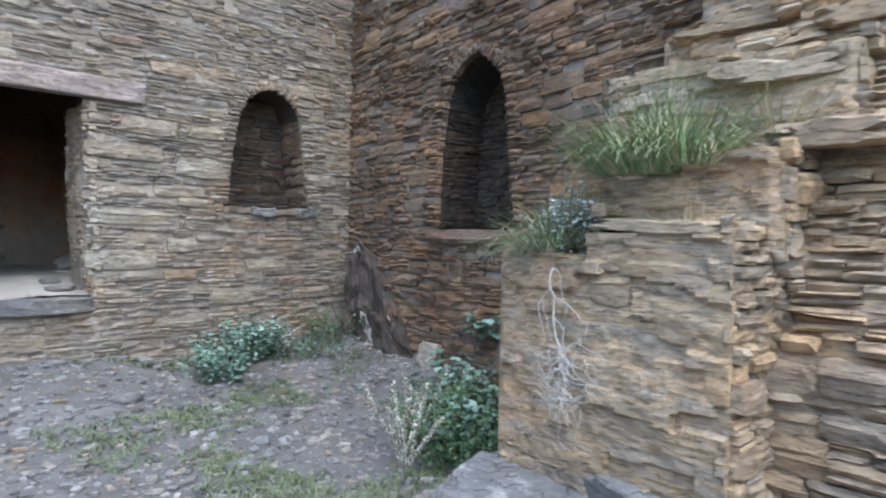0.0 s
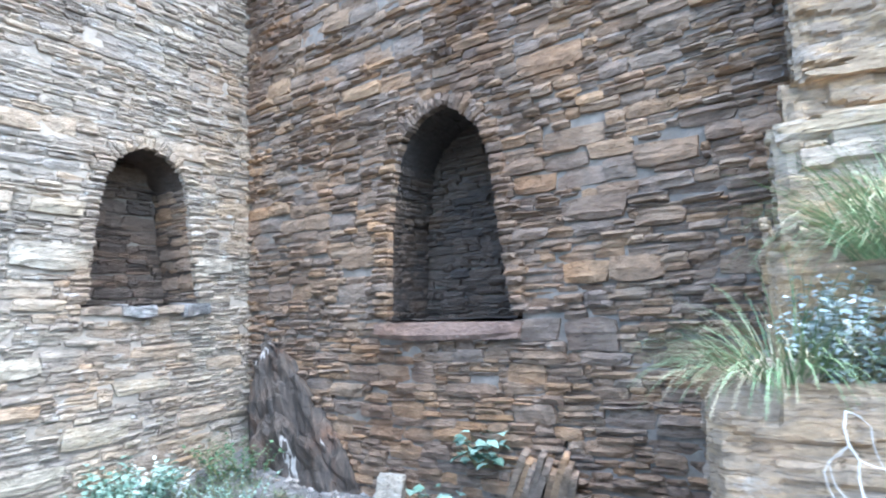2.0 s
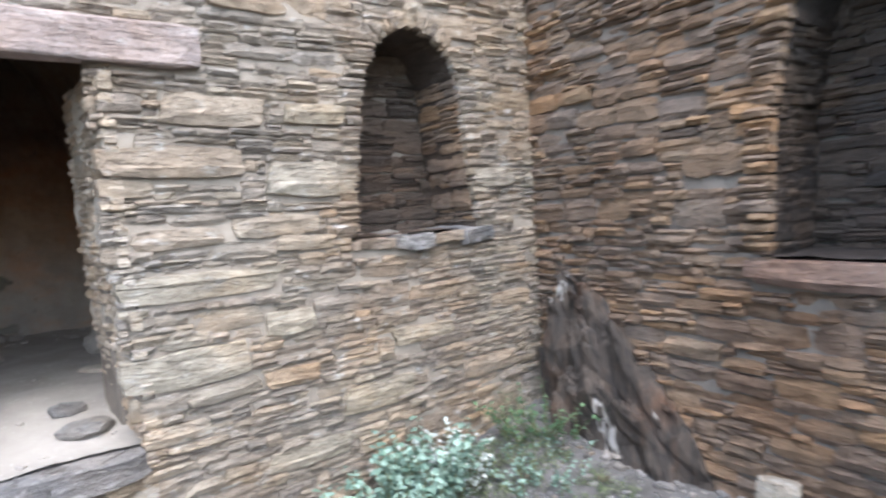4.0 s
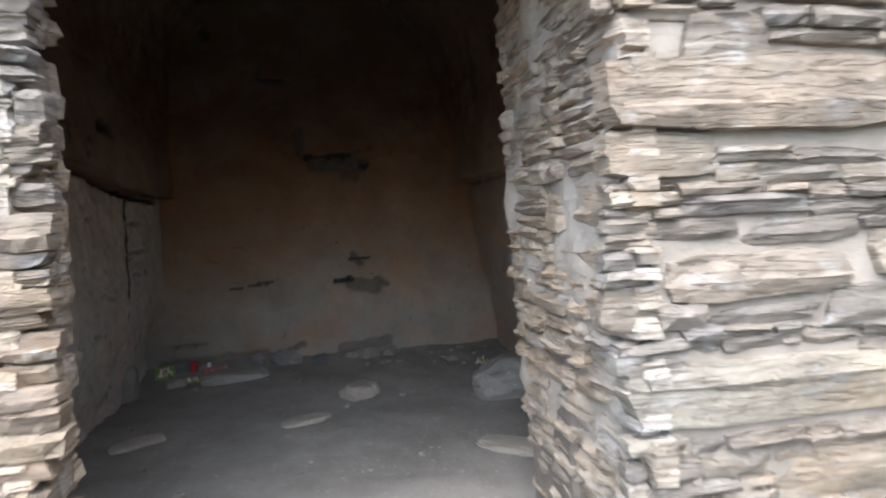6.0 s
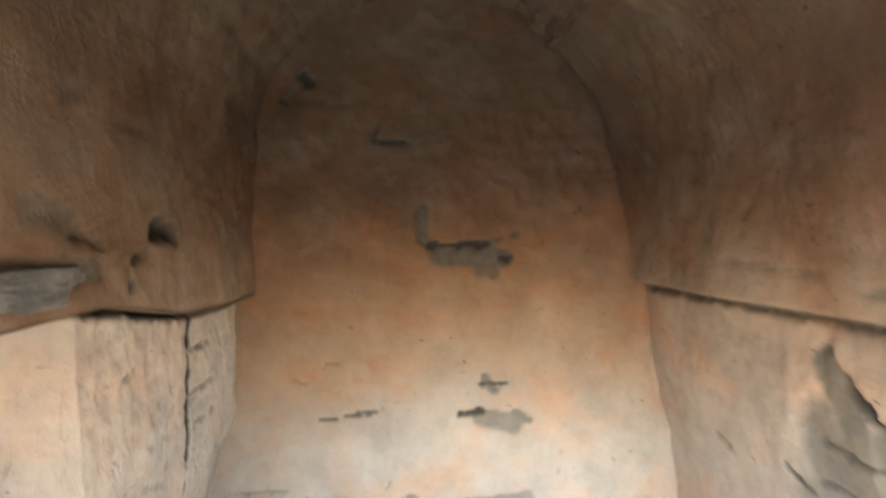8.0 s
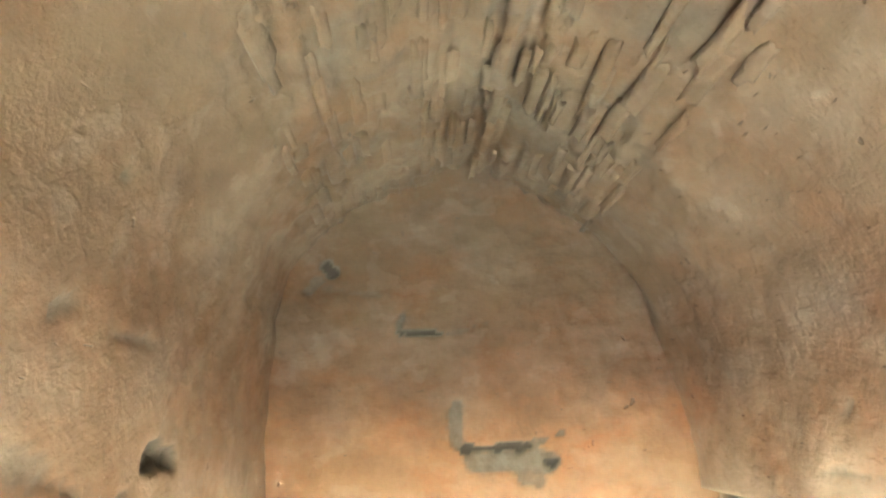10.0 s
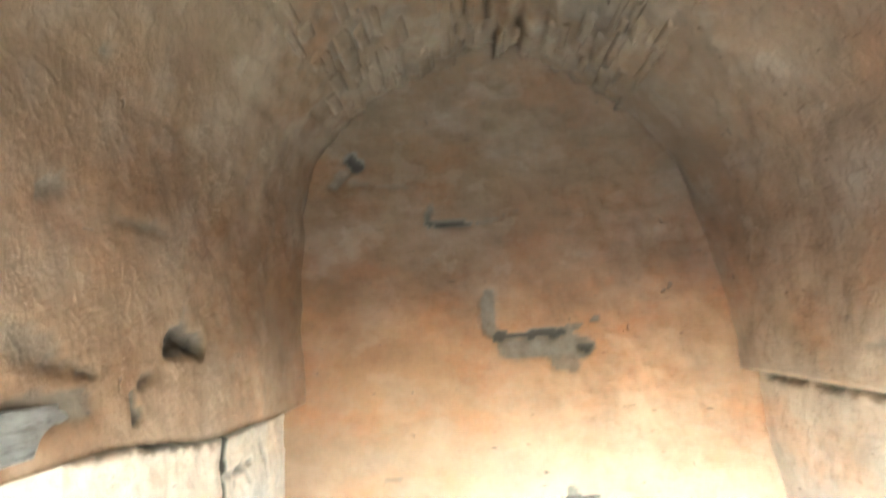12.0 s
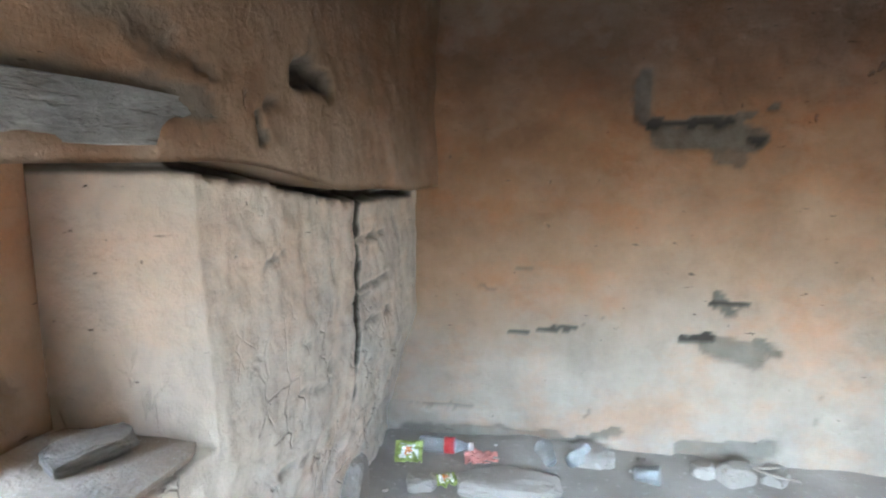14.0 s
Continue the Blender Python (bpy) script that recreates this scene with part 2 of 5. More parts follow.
M_SLATE = schist("blue_grey_slate", [(0.22, 0.215, 0.21), (0.30, 0.29, 0.28), (0.17, 0.17, 0.175), (0.36, 0.34, 0.31)], (0.8, 0.78, 0.76), 0.4, (0.48, 0.46, 0.43), 0.6)
M_BEDROCK = bedrock_stone("dark_bedrock")
M_SILL = schist("red_brown_slab", [(0.25, 0.17, 0.13), (0.29, 0.20, 0.15)], (0.7, 0.65, 0.62), 0.4, (0.46, 0.42, 0.38), 0.68, 12.0)
M_MORTAR = earth("mud_joint", (0.17, 0.145, 0.12), (0.26, 0.225, 0.185), 14.0)
M_BED_CLAY = earth("tan_mud_joint", (0.24, 0.205, 0.165), (0.34, 0.295, 0.24), 12.0)
M_CLAY = earth("pale_clay_joint", (0.38, 0.33, 0.265), (0.50, 0.445, 0.37), 11.0, 0.95, (0.60, 0.56, 0.50), 0.03)
M_GROUND = earth("stony_earth", (0.095, 0.088, 0.08), (0.16, 0.152, 0.145), 7.0, 0.95, (0.27, 0.265, 0.265), 0.025)
M_JAMB = schist("worn_plastered_stone", [(0.55, 0.45, 0.335), (0.49, 0.395, 0.29), (0.59, 0.495, 0.38), (0.52, 0.44, 0.35)], (0.8, 0.78, 0.76), 0.4, (0.52, 0.48, 0.43), 0.58, 14.0)
M_FLOOR = earth("dusty_floor", (0.28, 0.255, 0.225), (0.37, 0.34, 0.30), 4.0, 0.95, (0.43, 0.40, 0.36), 0.014)
# upper bands of wall and vault are darkened to stand in for fading daylight
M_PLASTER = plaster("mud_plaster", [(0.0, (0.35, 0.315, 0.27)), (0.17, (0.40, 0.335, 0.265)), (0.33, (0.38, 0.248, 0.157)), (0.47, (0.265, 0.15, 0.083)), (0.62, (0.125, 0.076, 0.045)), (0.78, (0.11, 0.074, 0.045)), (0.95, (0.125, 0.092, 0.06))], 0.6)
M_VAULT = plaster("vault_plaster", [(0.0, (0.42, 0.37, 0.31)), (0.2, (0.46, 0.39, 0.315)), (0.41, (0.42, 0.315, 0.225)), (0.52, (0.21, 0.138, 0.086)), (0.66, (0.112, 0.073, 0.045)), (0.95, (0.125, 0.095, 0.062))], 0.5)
M_PALE = plaster("pale_clay_plaster", [(0.0, (0.64, 0.61, 0.56)), (0.2, (0.72, 0.68, 0.61)), (0.38, (0.74, 0.67, 0.58)), (0.5, (0.68, 0.58, 0.47)), (0.9, (0.2, 0.13, 0.08))], 0.3, 1.0)
M_CHIP = schist("shale_chips", [(0.20, 0.195, 0.19), (0.36, 0.345, 0.33), (0.13, 0.125, 0.12), (0.44, 0.42, 0.40), (0.28, 0.23, 0.17)], (0.8, 0.8, 0.8), 0.4, (0.46, 0.45, 0.43), 0.66)
M_GRASS = leafy("green_grass", (0.11, 0.17, 0.07), (0.23, 0.30, 0.15))
M_STRAW = leafy("dry_grass", (0.34, 0.29, 0.17), (0.48, 0.42, 0.27))
M_NETTLE = leafy("blue_green_leaves", (0.09, 0.155, 0.11), (0.20, 0.28, 0.225))
M_SILVER = leafy("silver_green_leaves", (0.31, 0.35, 0.315), (0.47, 0.50, 0.47))
M_LEAF = leafy("mid_green_leaves", (0.045, 0.095, 0.045), (0.095, 0.155, 0.075))
M_MOSS = leafy("low_weeds", (0.075, 0.105, 0.05), (0.15, 0.175, 0.09))
M_STEM = plain("weed_stem", (0.20, 0.20, 0.10), 0.8)
M_ROOT = plain("pale_dry_root", (0.60, 0.56, 0.50), 0.85)
M_SPIKE = leafy("dry_flower_spike", (0.40, 0.38, 0.30), (0.54, 0.52, 0.44))

# ---- building helpers ----


def mesh_of(name, verts, faces, smooth=False):
    me = bpy.data.meshes.new(name)
    me.from_pydata([tuple(v) for v in verts], [], [tuple(int(i) for i in f) for f in faces])
    me.update()
    if smooth:
        me.polygons.foreach_set("use_smooth", [True] * len(me.polygons))
    return me


def obj(name, me, material, parent=None, label="", category="", group="", kind=""):
    ob = new(name, me)
    if material and not me.materials:
        me.materials.append(material)
    if parent:
        ob.parent = parent
    return tagged(ob, label, category, group, kind)


def fbm(x, y, z, scale=1.0, octaves=4):
    return noise.fractal(Vector((x * scale, y * scale, z * scale)), 0.9, 2.0, octaves)


def chip_stone(rng, cols=4):
    """A rough chip in [-.5, .5] x [-.5, .5], back at 0 and face about 1 deep."""
    rim = [(-0.5 + i / cols, -0.5) for i in range(cols + 1)] + [(0.5, 0.0)] + [(0.5 - i / cols, 0.5) for i in range(cols + 1)] + [(-0.5, 0.0)]
    rim = [(x + rng.uniform(-0.05, 0.05), y + rng.uniform(-0.09, 0.09)) for x, y in rim]
    n = len(rim)
    mid = [(x * rng.uniform(0.975, 1.0), y * rng.uniform(0.92, 1.0), rng.uniform(0.66, 0.86)) for x, y in rim]
    top = [(x * rng.uniform(0.93, 0.975), y * rng.uniform(0.72, 0.88), rng.uniform(0.86, 1.14)) for x, y in rim]
    v = [(x, y, 0.0) for x, y in rim] + mid + top
    f = []
    for i in range(n):
        j = (i + 1) % n
        f += [(i, j, n + j, n + i), (n + i, n + j, 2 * n + j, 2 * n + i)]
    c = len(v)
    v.append((0, 0, rng.uniform(0.95, 1.12)))
    f += [(2 * n + i, 2 * n + (i + 1) % n, c) for i in range(n)]
    return np.array(v), f


def unit_stone(rng, cols=4, beds=2):
    """A split, bedded block in [-.5, .5] x [-.5, .5], back at 0 and face about 1 deep; its beds stand out unevenly."""
    hl, hr = rng.uniform(0.80, 1.04), rng.uniform(0.80, 1.04)
    sl, sr, belly = rng.uniform(-0.05, 0.05), rng.uniform(-0.05, 0.05), rng.uniform(-0.05, 0.05)
    cuts = [0.0] + sorted(rng.uniform(0.3, 0.7) for _ in range(beds - 1)) + [1.0]
    rows = []
    for k in range(beds):
        d = rng.uniform(0.84, 1.1)
        rows += [(cuts[k] + (0.025 if k else 0.0), d), (cuts[k + 1] - (0.025 if k < beds - 1 else 0.0), d)]
    nr, nc = len(rows), cols + 1
    v = []
    for r, (p, d) in enumerate(rows):
        for c in range(nc):
            q = c / cols
            x = q - 0.5 + (sl * (1 - q) + sr * q) * (2 * p - 1) + (rng.uniform(-0.04, 0.04) if 0 < c < cols else rng.uniform(-0.015, 0.02) * (1 if c == 0 else -1))
            y = (p - 0.5) * (hl * (1 - q) + hr * q) + belly * math.sin(math.pi * q) + rng.uniform(-0.04, 0.04)
            rim = r in (0, nr - 1) or c in (0, cols)
            corner = r in (0, nr - 1) and c in (0, cols)
            v.append((x * (0.97 if corner else 1.0), y * (0.86 if corner else 1.0), d * (rng.uniform(0.72, 0.92) if rim else rng.uniform(0.95, 1.06))))
    f = [(r * nc + c, r * nc + c + 1, (r + 1) * nc + c + 1, (r + 1) * nc + c) for r in range(nr - 1) for c in range(cols)]
    rim = [c for c in range(nc)] + [r * nc + cols for r in range(1, nr)] + [(nr - 1) * nc + c for c in range(cols - 1, -1, -1)] + [r * nc for r in range(nr - 2, 0, -1)]
    k = len(v)
    v += [(v[i][0] * 1.02, v[i][1] * 1.05, 0.0) for i in rim]
    for i in range(len(rim)):
        j = (i + 1) % len(rim)
        f.append((k + i, k + j, rim[j], rim[i]))
    return np.array(v), f


RNG = random.Random(11)
STONES = [unit_stone(RNG) for _ in range(40)]
CHIPS = [chip_stone(RNG) for _ in range(16)]
STONE_MESH = {}


def stone_mesh(i, material):
    key = (i, material.name)
    if key not in STONE_MESH:
        me = mesh_of("stone", *STONES[i])
        me.materials.append(material)
        STONE_MESH[key] = me
    return STONE_MESH[key]


def courses(rng, u0, u1, v0, v1, blocked, thin=0.45, fixed=(), big=1.0, longest=0.5):
    """Stones of an irregular coursed wall: (u, v, width, height). blocked(u, v) is true in openings."""
    out = []

    def taken(u, v):
        return blocked(u, v) or any(a < u < b and c < v < d for a, b, c, d in fixed)

    def put(u, v, w, h):
        n = max(3, int(w / 0.02))
        free = [not taken(u + w * (i + 0.5) / n, v + h / 2) for i in range(n)]
        best, start = (0, 0), None
        for i, ok in enumerate(free + [False]):
            if ok and start is None:
                start = i
            if not ok and start is not None:
                if i - start > best[1] - best[0]:
                    best = (start, i)
                start = None
        a, b = u + w * best[0] / n, u + w * best[1] / n
        if b - a > 0.025:
            out.append(((a + b) / 2, v + h / 2, b - a, h))

    v = v0
    while v < v1:
        r = rng.random()
        h = rng.uniform(0.03, 0.05) if r < thin * 0.6 else rng.uniform(0.05, 0.085) if r < 0.75 else rng.uniform(0.085, 0.15) * big
        u = u0 - rng.uniform(0, 0.3)
        while u < u1:
            w = min(longest, max(0.07, h * rng.uniform(1.1, 4.8)))
            if h > 0.06 and rng.random() < thin:
                k = rng.choice((2, 3)) if h < 0.1 else rng.choice((3, 4))
                cuts = sorted([0, 1] + [(i + rng.uniform(-0.25, 0.25)) / k for i in range(1, k)])
                for a, b in zip(cuts, cuts[1:]):
                    x = u
                    while x < u + w - 0.03:
                        ww = min(u + w - x, rng.uniform(0.08, 0.3))
                        put(x, v + a * h, ww - 0.002, (b - a) * h + 0.001)
                        x += ww
            else:
                lift = rng.uniform(-0.012, 0.012)
                put(u, v + lift, w - rng.uniform(-0.006, 0.010), h * rng.uniform(0.88, 1.12))
            u += w
        v += h
    return out


def lay(wall, stones, frame_of, material, rng, near, limit=290, proud=(0.035, 0.075), wobble=0.018):
    """Lays stones on a wall: those nearest to `near` as parts, the rest as one joined part."""
    order = sorted(stones, key=lambda s: (s[0] - near[0]) ** 2 + (s[1] - near[1]) ** 2)
    vv, ff, count = [], [], 0
    for n, (u, v, w, h) in enumerate(order):
        i = rng.randrange(len(STONES))
        drift = wobble * fbm(u, v, 3.1, 0.7, 3)
        turn = pose(0, 0, 0, 0, 0, rng.uniform(-2.2, 2.2) + 2.0 * drift / wobble) @ pose(0, 0, 0, rng.uniform(-4, 4), rng.uniform(-3, 3), 0)
        m = frame_of(u, v + drift) @ turn @ Matrix.Diagonal((w, h, rng.uniform(*proud), 1.0))
        if n < limit:
            ob = obj("stone", stone_mesh(i, material), material, wall)
            ob.matrix_world = m
        else:
            pts, faces = STONES[i]
            a = np.array(m)
            vv.append(pts @ a[:3, :3].T + a[:3, 3])
            ff += [tuple(k + count for k in f) for f in faces]
            count += len(pts)
    if vv:
        obj("rubble_stones", mesh_of("rubble_stones", np.concatenate(vv), ff), material, wall, kind="stuff")


def sheet(u0, u1, v0, v1, step, solid, place, thick, name, material, **tags):
    """A wall from cells: solid(u, v) says where there is wall; openings go right through."""
    nu, nv = max(1, round((u1 - u0) / step)), max(1, round((v1 - v0) / step))
    us, vs = np.linspace(u0, u1, nu + 1), np.linspace(v0, v1, nv + 1)
    on = [[solid((us[i] + us[i + 1]) / 2, (vs[j] + vs[j + 1]) / 2) for j in range(nv)] for i in range(nu)]
    verts, faces, at = [], [], {}

    def vert(i, j, back):
        k = (i, j, back)
        if k not in at:
            at[k] = len(verts)
            verts.append(place(us[i], vs[j], -thick if back else 0.0))
        return at[k]

    for i in range(nu):
        for j in range(nv):
            if not on[i][j]:
                continue
            for back in (0, 1):
                q = [vert(i, j, back), vert(i + 1, j, back), vert(i + 1, j + 1, back), vert(i, j + 1, back)]
                faces.append(q if not back else q[::-1])
            for di, dj, a, b in ((-1, 0, (i, j + 1), (i, j)), (1, 0, (i + 1, j), (i + 1, j + 1)), (0, -1, (i, j), (i + 1, j)), (0, 1, (i + 1, j + 1), (i, j + 1))):
                p, q = i + di, j + dj
                if not (0 <= p < nu and 0 <= q < nv and on[p][q]):
                    faces.append([vert(*b, 0), vert(*a, 0), vert(*a, 1), vert(*b, 1)])
    return obj(name, mesh_of(name, verts, faces), material, **tags)


def boulder(name, size, material, rng, label, category="stone", flat=1.0, cuts=3, parent=None, group="", rough=0.22, block=0.36):
    bm = bmesh.new()
    bmesh.ops.create_icosphere(bm, subdivisions=cuts, radius=0.5)
    sx, sy = rng.uniform(-50, 50), rng.uniform(-50, 50)
    for v in bm.verts:
        d = v.co.normalized()
        k = 1 + rough * fbm(d.x + sx, d.y + sy, d.z, 1.6, 4)
        c = Vector((max(-block, min(block, d.x * 0.5 * k)), max(-block, min(block, d.y * 0.5 * k)), max(-block, min(block, d.z * 0.5 * k))))
        v.co = Vector((c.x * size[0] * 1.3, c.y * size[1] * 1.3, c.z * size[2] * 1.3 * flat))
    me = bpy.data.meshes.new(name)
    bm.to_mesh(me)
    bm.free()
    return obj(name, me, material, parent, label, category, group)


def tube(points, r0, r1, sides=5):
    """Vertices and faces of a tapered tube along points."""
    pts = [Vector(p) for p in points]
    v, f = [], []
    for i, p in enumerate(pts):
        d = (pts[min(i + 1, len(pts) - 1)] - pts[max(i - 1, 0)]).normalized()
        a = d.orthogonal().normalized()
        b = d.cross(a)
        r = r0 + (r1 - r0) * i / max(1, len(pts) - 1)
        for k in range(sides):
            w = 2 * math.pi * k / sides
            v.append(p + (a * math.cos(w) + b * math.sin(w)) * r)
    for i in range(len(pts) - 1):
        for k in range(sides):
            q = (k + 1) % sides
            f.append((i * sides + k, i * sides + q, (i + 1) * sides + q, (i + 1) * sides + k))
    f.append(tuple(range(sides))[::-1])
    f.append(tuple(range((len(pts) - 1) * sides, len(pts) * sides)))
    return v, f


def gather(pieces):
    vv, ff = [], []
    for v, f in pieces:
        k = len(vv)
        vv += v
        ff += [tuple(i + k for i in q) for q in f]
    return vv, ff


def blade(base, way, length, width, droop, rng):
    """One bent grass blade with a fold."""
    side = way.cross(Vector((0, 0, 1)))
    side = side.normalized() if side.length > 1e-4 else Vector((1, 0, 0))
    v, f, p, d = [], [], Vector(base), way.normalized()
    for i in range(6):
        w = width * (1 - (i / 5) ** 1.6) + 0.0004
        v += [p - side * w, p + side * w]
        d = (d + Vector((0, 0, -droop * (i + 1) / 6))).normalized()
        p = p + d * length / 5
    for i in range(5):
        f.append((2 * i, 2 * i + 1, 2 * i + 3, 2 * i + 2))
    return v, f


def grass_tuft(at, count, length, spread, rng, label, dry=0.2, lean=(0, 0, 0), droop=0.35, width=0.0035, radius=0.08):
    top = tagged(new("grass_tuft"), label, "grass")
    top.location = at
    for name, mat, share in (("green_growth", M_GRASS, 1 - dry), ("dry_growth", M_STRAW, dry)):
        pieces = []
        for _ in range(int(count * share)):
            a, r = rng.uniform(0, 2 * math.pi), radius * math.sqrt(rng.random())
            way = Vector((math.cos(a) * spread * rng.uniform(0.2, 1.2), math.sin(a) * spread * rng.uniform(0.2, 1.2), 1.0)) + Vector(lean)
            pieces.append(blade((math.cos(a) * r, math.sin(a) * r, -0.01), way, length * rng.uniform(0.45, 1.1), width * rng.uniform(0.6, 1.3), droop * rng.uniform(0.4, 1.4), rng))
        if pieces:
            obj(name, mesh_of(name, *gather(pieces)), mat, top, kind="stuff")
    return top


def leaf(base, way, length, width, rng):
    way = way.normalized()
    side = way.cross(Vector((rng.uniform(-0.4, 0.4), rng.uniform(-0.4, 0.4), 1))).normalized()
    up = side.cross(way)
    b = Vector(base)
    v = [b, b + way * length * 0.35 + side * width + up * width * 0.25, b + way * length * 0.75 + side * width * 0.7 + up * width * 0.1, b + way * length - up * width * 0.4, b + way * length * 0.75 - side * width * 0.7 + up * width * 0.1, b + way * length * 0.35 - side * width + up * width * 0.25, b + way * length * 0.5]
    return v, [(0, 1, 6), (1, 2, 6), (2, 3, 6), (3, 4, 6), (4, 5, 6), (5, 0, 6)]


def leafy_plant(name, at, height, spread, stems, leaf_size, material, rng, label, category="plant", per=14, lean=(0, 0, 0), radius=0.06):
    top = tagged(new(name), label, category)
    top.location = at
    sticks, leaves = [], []
    for _ in range(stems):
        a = rng.uniform(0, 2 * math.pi)
        p = Vector((math.cos(a), math.sin(a), 0)) * radius * rng.random() - Vector((0, 0, 0.02))
        d = Vector((math.cos(a) * spread * rng.uniform(0.1, 1.0), math.sin(a) * spread * rng.uniform(0.1, 1.0), 1)) + Vector(lean)
        d.normalize()
        ln, pts = height * rng.uniform(0.5, 1.05), [p.copy()]
        for i in range(5):
            d = (d + Vector((rng.uniform(-0.15, 0.15), rng.uniform(-0.15, 0.15), -0.05))).normalized()
            p = p + d * ln / 5
            pts.append(p.copy())
        sticks.append(tube(pts, 0.003, 0.0012, 4))
        for k in range(per):
            s = (k + 1) / per * 5
            i = min(4, int(s))
            q = pts[i].lerp(pts[i + 1], s - i)
            w = rng.uniform(0, 2 * math.pi)
            leaves.append(leaf(q, Vector((math.cos(w), math.sin(w), rng.uniform(-0.3, 0.7))), leaf_size * rng.uniform(0.5, 1.2), leaf_size * rng.uniform(0.25, 0.42), rng))
    obj("stem_growth", mesh_of("stem_growth", *gather(sticks)), M_STEM, top, kind="stuff")
    obj("foliage", mesh_of("foliage", *gather(leaves)), material, top, kind="stuff")
    return top

# ---- ground ----


def smooth(a, b, x):
    k = min(1.0, max(0.0, (x - a) / (b - a)))
    return k * k * (3 - 2 * k)


def ground_height(x, y):
    z = 0.06 + 0.03 * fbm(x, y, 0.0, 0.6, 3)
    z += 0.22 * smooth(4.3, 5.5, y) + 0.22 * smooth(1.9, 3.0, x) * smooth(1.6, 2.6, y)
    z += 0.10 * smooth(2.6, 4.6, y) * (1 - smooth(0.2, 1.4, abs(x + 0.1)))
    z += 0.02 * fbm(x, y, 2.0, 3.0, 3)
    return z


def axis(lo, hi, a, b, fine):
    near = list(np.arange(a, b + 1e-6, fine))
    left = [a - 0.1 * 1.45 ** k for k in range(1, 18) if a - 0.1 * 1.45 ** k > lo][::-1]
    right = [b + 0.1 * 1.45 ** k for k in range(1, 18) if b + 0.1 * 1.45 ** k < hi]
    return [lo] + left + near + right + [hi]


gx, gy = axis(-300, 300, -1.6, 3.3, 0.045), axis(-300, 300, 1.2, 5.7, 0.045)
gv = [(x, y, ground_height(x, y) if abs(x) < 8 and -6 < y < 8 else 0.06) for x in gx for y in gy]
gf = [(i * len(gy) + j, (i + 1) * len(gy) + j, (i + 1) * len(gy) + j + 1, i * len(gy) + j + 1) for i in range(len(gx) - 1) for j in range(len(gy) - 1)]
obj("ground", mesh_of("ground", gv, gf, True), M_GROUND, kind="structure", label="stony grey earth with shale chips and weeds", category="ground")

# ---- north wall with the doorway and a niche ----


def between(z, left, right):
    zs = [p[0] for p in left]
    if not zs[0] <= z <= zs[-1]:
        return None
    return np.interp(z, zs, [p[1] for p in left]), np.interp(z, [p[0] for p in right], [p[1] for p in right])


def within(u, z, left, right):
    b = between(z, left, right)
    return b is not None and b[0] < u < b[1]


DOOR = ([(0.85, -0.60), (2.52, -0.55)], [(0.85, 0.40), (1.7, 0.34), (2.52, 0.33)])
NICHE_N = ([(1.70, 1.58), (2.3, 1.63), (2.58, 1.69), (2.74, 1.77), (2.84, 1.89), (2.885, 2.02)], [(1.70, 2.48), (2.1, 2.42), (2.64, 2.36), (2.77, 2.29), (2.85, 2.18), (2.885, 2.06)])
NICHE_E = ([(1.51, 1.60), (2.2, 1.63), (2.66, 1.73), (2.82, 1.82), (2.92, 1.96), (2.97, 2.12)], [(1.51, 2.64), (2.0, 2.58), (2.58, 2.52), (2.76, 2.44), (2.9, 2.31), (2.97, 2.18)])


def in_door(u, v):
    return within(u, v, *DOOR)


def door_cut(u, v, left=0.1, right=0.1, top=0.0):
    """The doorway's cut through the core, a little wider than the faced opening."""
    return v < 2.52 + top and (in_door(min(u + left, 0.0) if u < 0 else max(u - right, 0.0), min(v, 2.515)))


def in_north_niche(u, v):
    return within(u, v, *NICHE_N)


def in_east_niche(u, v):
    return within(u, v, *NICHE_E)


def niche_cut(inside, u, v, cu, z0):
    """The niche's cut through the core, a little wider than its lining."""
    return inside(cu + (u - cu) * 0.92, z0 + 0.002 + max(0.0, v - z0) * 0.965) and v > z0 - 0.02


def rough_place(fn, amp=0.012, out=0.0):
    def put(u, v, d):
        return fn(u, v, d + (out + amp * fbm(u, v, 1.7, 5.0, 3) if d == 0 else 0))
    return put


rng = random.Random(5)
wall_north = sheet(-1.76, 3.1, -0.1, 4.7, 0.03, lambda u, v: not door_cut(u, v, 0.1, 0.1, 0.09) and not niche_cut(in_north_niche, u, v, 2.03, 1.7), rough_place(lambda u, v, d: (u, 5.55 - d, v), 0.008, 0.022), 0.17, "wall_north", M_BED_CLAY, kind="structure", label="coursed grey-tan schist rubble wall with doorway", category="wall")
sheet(-1.76, 3.1, -0.1, 4.7, 0.05, lambda u, v: not door_cut(u, v, 0.30, 0.1, 0.12) and not niche_cut(in_north_niche, u, v, 2.03, 1.7), lambda u, v, d: (u, 5.722 - d, v), 0.25, "wall_north_middle", M_MORTAR, kind="structure", label="rubble core behind the wall face", category="wall")
sheet(-1.76, 3.1, -0.1, 4.7, 0.05, lambda u, v: not door_cut(u, v, 0.42, 0.1, 0.2), lambda u, v, d: (u, 5.974 - d, v), 0.23, "wall_north_core", M_MORTAR, kind="structure", label="rubble core behind the wall face", category="wall")


def north_frame(u, v):
    return Matrix(((1, 0, 0, u), (0, 0, -1, 5.555), (0, 1, 0, v), (0, 0, 0, 1)))


